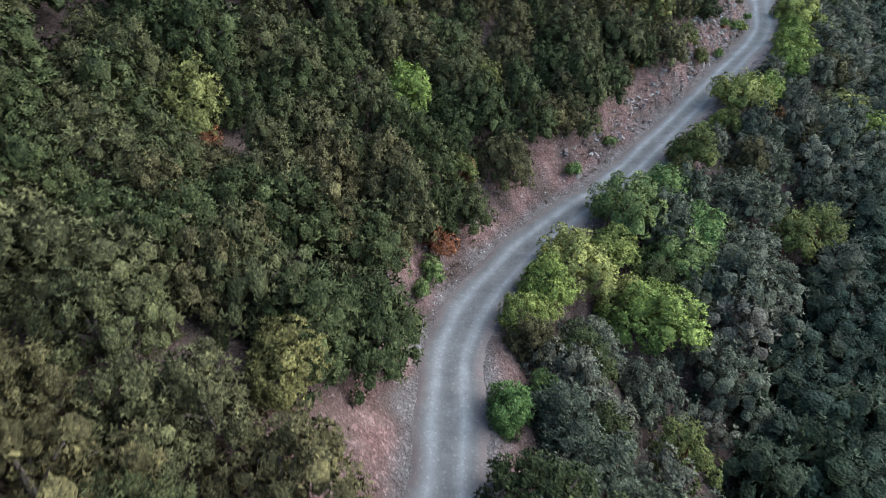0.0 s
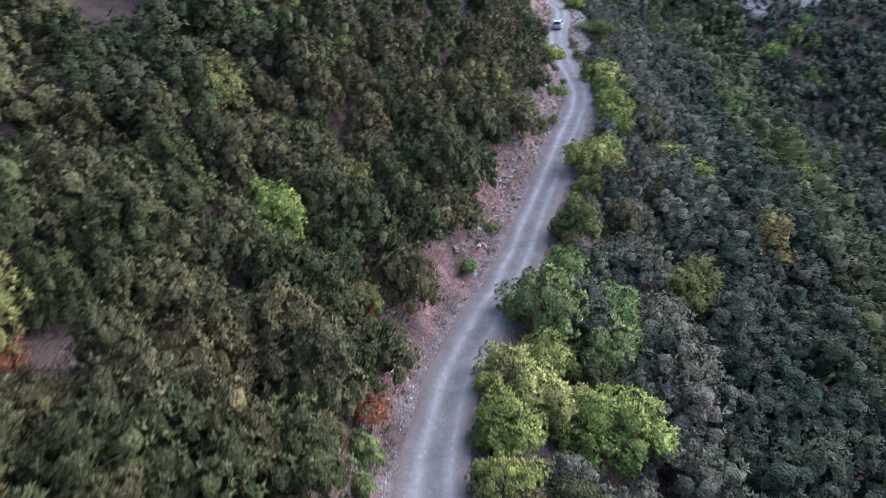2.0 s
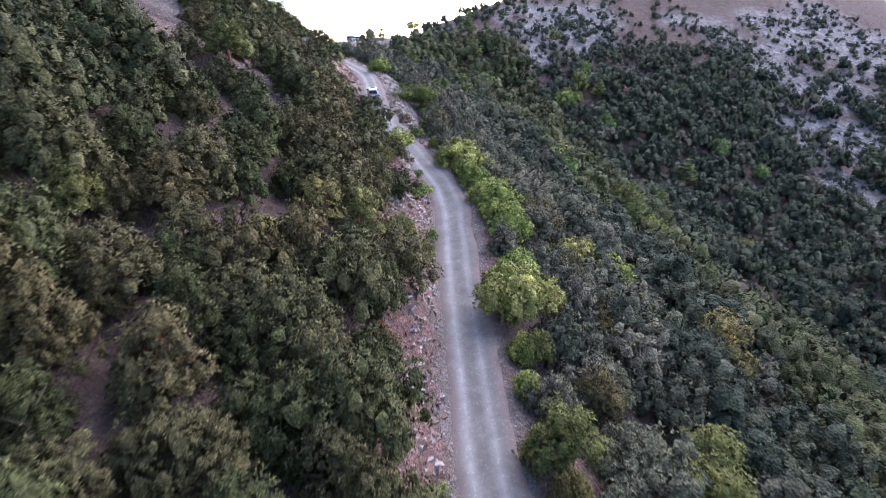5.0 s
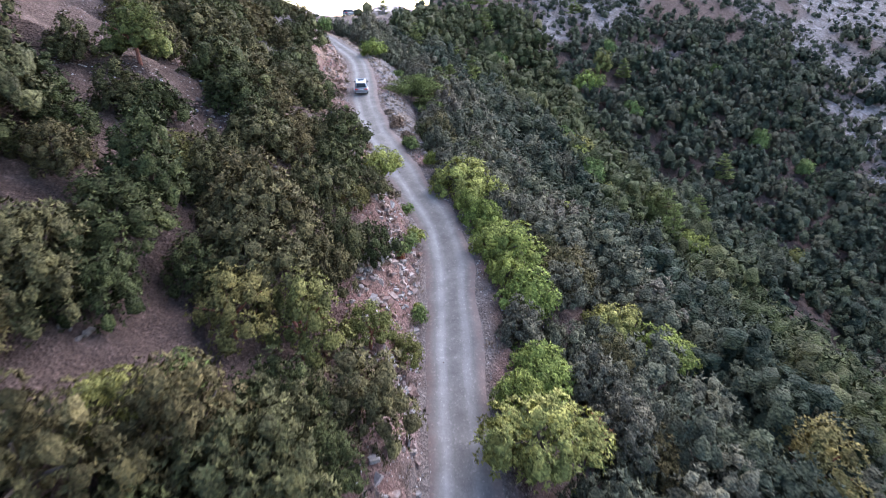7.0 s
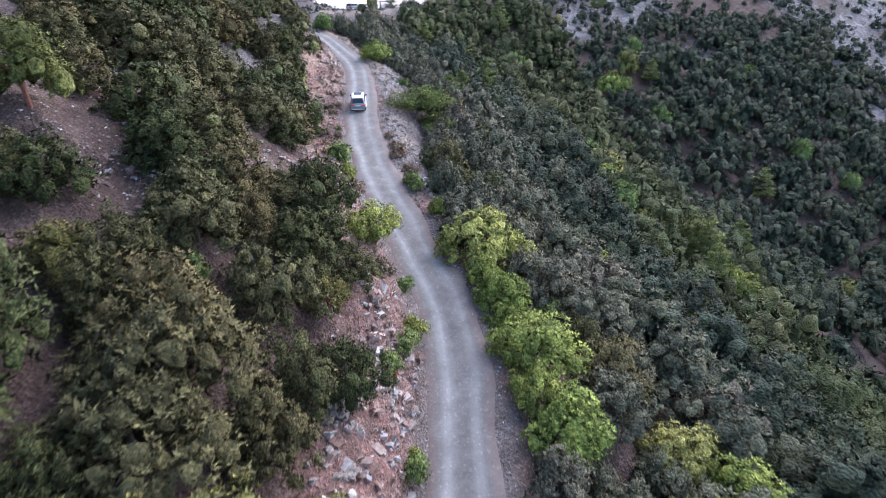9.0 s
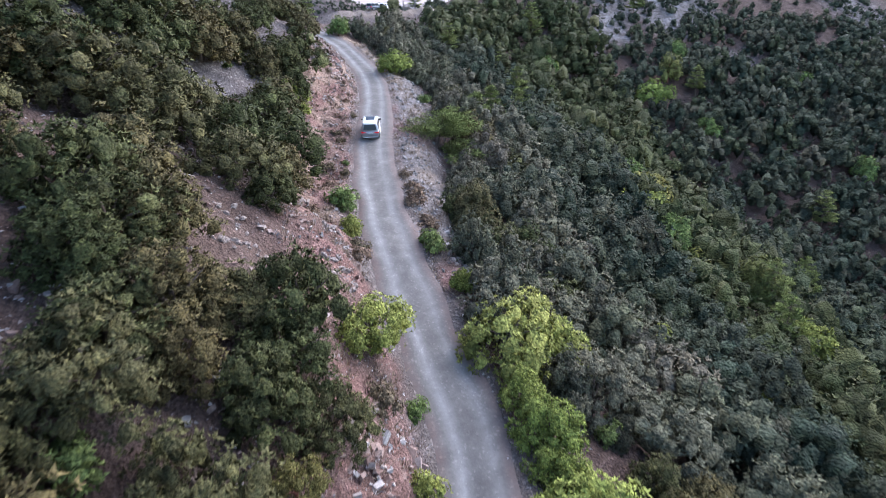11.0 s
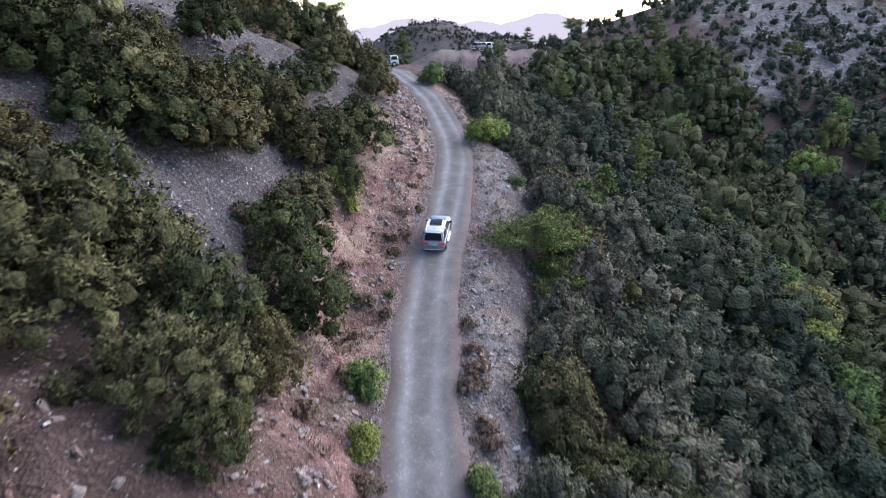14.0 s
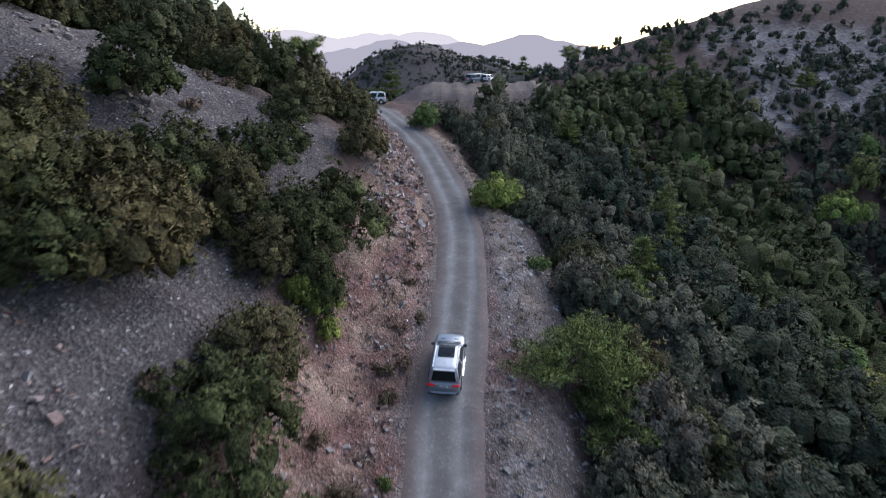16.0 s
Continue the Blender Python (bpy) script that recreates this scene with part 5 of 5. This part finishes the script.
for ox, oy, spread, count, size in OUTCROPS:
    for k in range(count):
        x, y = ox + r.normal() * spread * 0.6, oy + r.normal() * spread * 0.6
        if abs(float(to_road(np.array([x]), np.array([y]))[0][0])) < 2.4:
            continue
        s = size * (0.45 + 0.9 * r.rand())
        ob = new("rock", rock_meshes[int(r.randint(6))])
        ob.matrix_basis = pose(x, y, float(ground_z(x, y)) + s * 0.12, 40 * (r.rand() - 0.5), 40 * (r.rand() - 0.5), 360 * r.rand())
        ob.scale = (s, s * (0.8 + 0.4 * r.rand()), s * (0.8 + 0.5 * r.rand()))
        tagged(ob, "pale angular rock lying on the stony slope", "rock", "rocks on the slope")


def scatter(name, label, n, seed, where, size):
    """Loose stones in one mesh. where: gives places along and across the track."""
    r = np.random.RandomState(seed)
    at, side = where(r, n)
    cx_, cy_ = (np.interp(at, LINE_S, LINE[:, k]) for k in range(2))
    ex, ey = np.interp(at + 0.5, LINE_S, LINE[:, 0]) - cx_, np.interp(at + 0.5, LINE_S, LINE[:, 1]) - cy_
    el = np.hypot(ex, ey)
    x, y = cx_ + side * ey / el, cy_ - side * ex / el
    z = ground_z(x, y)
    s = size * (0.35 + r.rand(n) ** 3 * 2.2)
    base = np.array([(1, 0, 0), (-0.5, 0.9, 0), (-0.6, -0.8, 0), (0.1, 0.1, 0.7)], float)
    faces = np.array([(0, 1, 3), (1, 2, 3), (2, 0, 3)])
    v = base[None] * (0.7 + 0.6 * r.rand(n, 4, 1))
    a = r.rand(n) * 6.283
    ca, sa = np.cos(a)[:, None], np.sin(a)[:, None]
    v = np.stack([v[..., 0] * ca - v[..., 1] * sa, v[..., 0] * sa + v[..., 1] * ca, v[..., 2]], -1) * s[:, None, None] + np.stack([x, y, z - 0.02], -1)[:, None]
    f = (faces[None] + 4 * np.arange(n)[:, None, None]).reshape(-1, 3)
    tagged(new(name, mesh_from(name, v.reshape(-1, 3), f, m_stones)), label, "stones", kind="stuff")


def rubble(name, label, n, seed, at0, at1, side0, side1, size, mat):
    """Broken slabs half sunk in the cut bank, in one mesh."""
    r = np.random.RandomState(seed)
    at, side = r.uniform(at0, at1, n), side0 + (side1 - side0) * r.rand(n)
    cx_, cy_ = (np.interp(at, LINE_S, LINE[:, k]) for k in range(2))
    ex, ey = np.interp(at + 0.5, LINE_S, LINE[:, 0]) - cx_, np.interp(at + 0.5, LINE_S, LINE[:, 1]) - cy_
    el = np.hypot(ex, ey)
    x, y = cx_ + side * ey / el, cy_ - side * ex / el
    thick = waves(x, y, 5.0, 31) + 0.5 * r.normal(size=n) > -0.2
    x, y = x[thick], y[thick]
    n = len(x)
    z = ground_z(x, y)
    corner = np.array([(a, b, c) for c in (-1, 1) for b in (-1, 1) for a in (-1, 1)], float)
    quad = np.array([(0, 2, 3, 1), (4, 5, 7, 6), (0, 1, 5, 4), (2, 6, 7, 3), (0, 4, 6, 2), (1, 3, 7, 5)])
    s_ = size * (0.3 + r.rand(n) ** 2.5 * 1.5)
    v = corner[None] * (0.6 + 0.6 * r.rand(n, 8, 3)) * np.array([1.0, 0.7, 0.35])
    a, tip = r.rand(n) * 6.283, 0.9 * r.normal(size=n) * 0.6 + 0.5
    ca, sa = np.cos(tip)[:, None], np.sin(tip)[:, None]
    v = np.stack([v[..., 0] * ca - v[..., 2] * sa, v[..., 1], v[..., 0] * sa + v[..., 2] * ca], -1)
    ca, sa = np.cos(a)[:, None], np.sin(a)[:, None]
    v = np.stack([v[..., 0] * ca - v[..., 1] * sa, v[..., 0] * sa + v[..., 1] * ca, v[..., 2]], -1) * s_[:, None, None]
    v = v + np.stack([x, y, z + 0.05 * s_], -1)[:, None]
    f = (quad[None] + 8 * np.arange(n)[:, None, None]).reshape(-1, 4)
    tagged(new(name, mesh_from(name, v.reshape(-1, 3), f, mat)), label, "stones", kind="stuff")


rubble("bank_rubble", "broken pinkish rock slabs on the steep cut bank", 2600, 71, 224, 264, -2.6, -7.5, 0.24, m_slab)
rubble("slope_rubble", "broken tan stones on the bank above the track", 2200, 72, 178, 226, -2.6, -8.5, 0.12, m_slab)
rubble("roadside_rubble", "broken rock in the cut beside the track", 1000, 73, 118, 165, -2.5, -5.0, 0.20, m_slab)
rubble("rock_face", "exposed broken rock in the steep bank beside the track", 900, 76, 144, 168, -2.6, -6.2, 0.21, m_slab)
rubble("verge_rubble", "broken grey stones on the slope below the track", 2400, 75, 182, 242, 2.7, 9.0, 0.13, m_scree)
rubble("hillside_stones", "weathered stones strewn over the open reddish slope", 1500, 74, 160, 200, -6.0, -20.0, 0.15, m_slab)
scatter("bank_stones", "loose angular stones on the cut bank", 16000, 51, lambda r, n: (r.uniform(85, 268, n), -2.3 - 5.5 * r.rand(n) ** 1.3), 0.06)
scatter("verge_stones", "loose stones along the lower verge", 6000, 52, lambda r, n: (r.uniform(150, 262, n), 2.2 + 6.0 * r.rand(n) ** 1.5), 0.055)
scatter("scree_stones", "grey scree pieces on the open slope", 15000, 53, lambda r, n: (r.uniform(160, 234, n), -6 - 22 * r.rand(n)), 0.055)
scatter("track_stones", "small stones lying on the track", 900, 54, lambda r, n: (r.uniform(80, 262, n), r.uniform(-1.9, 1.9, n)), 0.03)


def tufts(name, label, n, seed, at0, at1, side0, side1):
    """Dry grass: clumps of thin blades."""
    r = np.random.RandomState(seed)
    at, side = r.uniform(at0, at1, n), side0 + (side1 - side0) * r.rand(n)
    cx_, cy_ = (np.interp(at, LINE_S, LINE[:, k]) for k in range(2))
    ex, ey = np.interp(at + 0.5, LINE_S, LINE[:, 0]) - cx_, np.interp(at + 0.5, LINE_S, LINE[:, 1]) - cy_
    el = np.hypot(ex, ey)
    x, y = cx_ + side * ey / el, cy_ - side * ex / el
    z = ground_z(x, y)
    m = 14
    o = r.normal(size=(n, m, 2)) * 0.13
    h = 0.16 + 0.26 * r.rand(n, m)
    base = np.stack([x[:, None] + o[..., 0], y[:, None] + o[..., 1], z[:, None] + 0 * h], -1)
    tip = base + np.stack([o[..., 0] * 1.2, o[..., 1] * 1.2, h], -1)
    a = r.rand(n, m) * 6.283
    w = np.stack([np.cos(a), np.sin(a), 0 * a], -1) * 0.03
    v = np.stack([base - w, base + w, tip], 2).reshape(-1, 3)
    tagged(new(name, mesh_from(name, v, np.arange(len(v)).reshape(-1, 3), m_straw)), label, "grass", kind="stuff")


tufts("dry_grass", "tufts of dry brown grass on the bank", 1500, 61, 95, 262, -2.4, -8.0)
tufts("verge_grass", "dry grass along the lower verge", 700, 62, 100, 258, 2.3, 6.0)
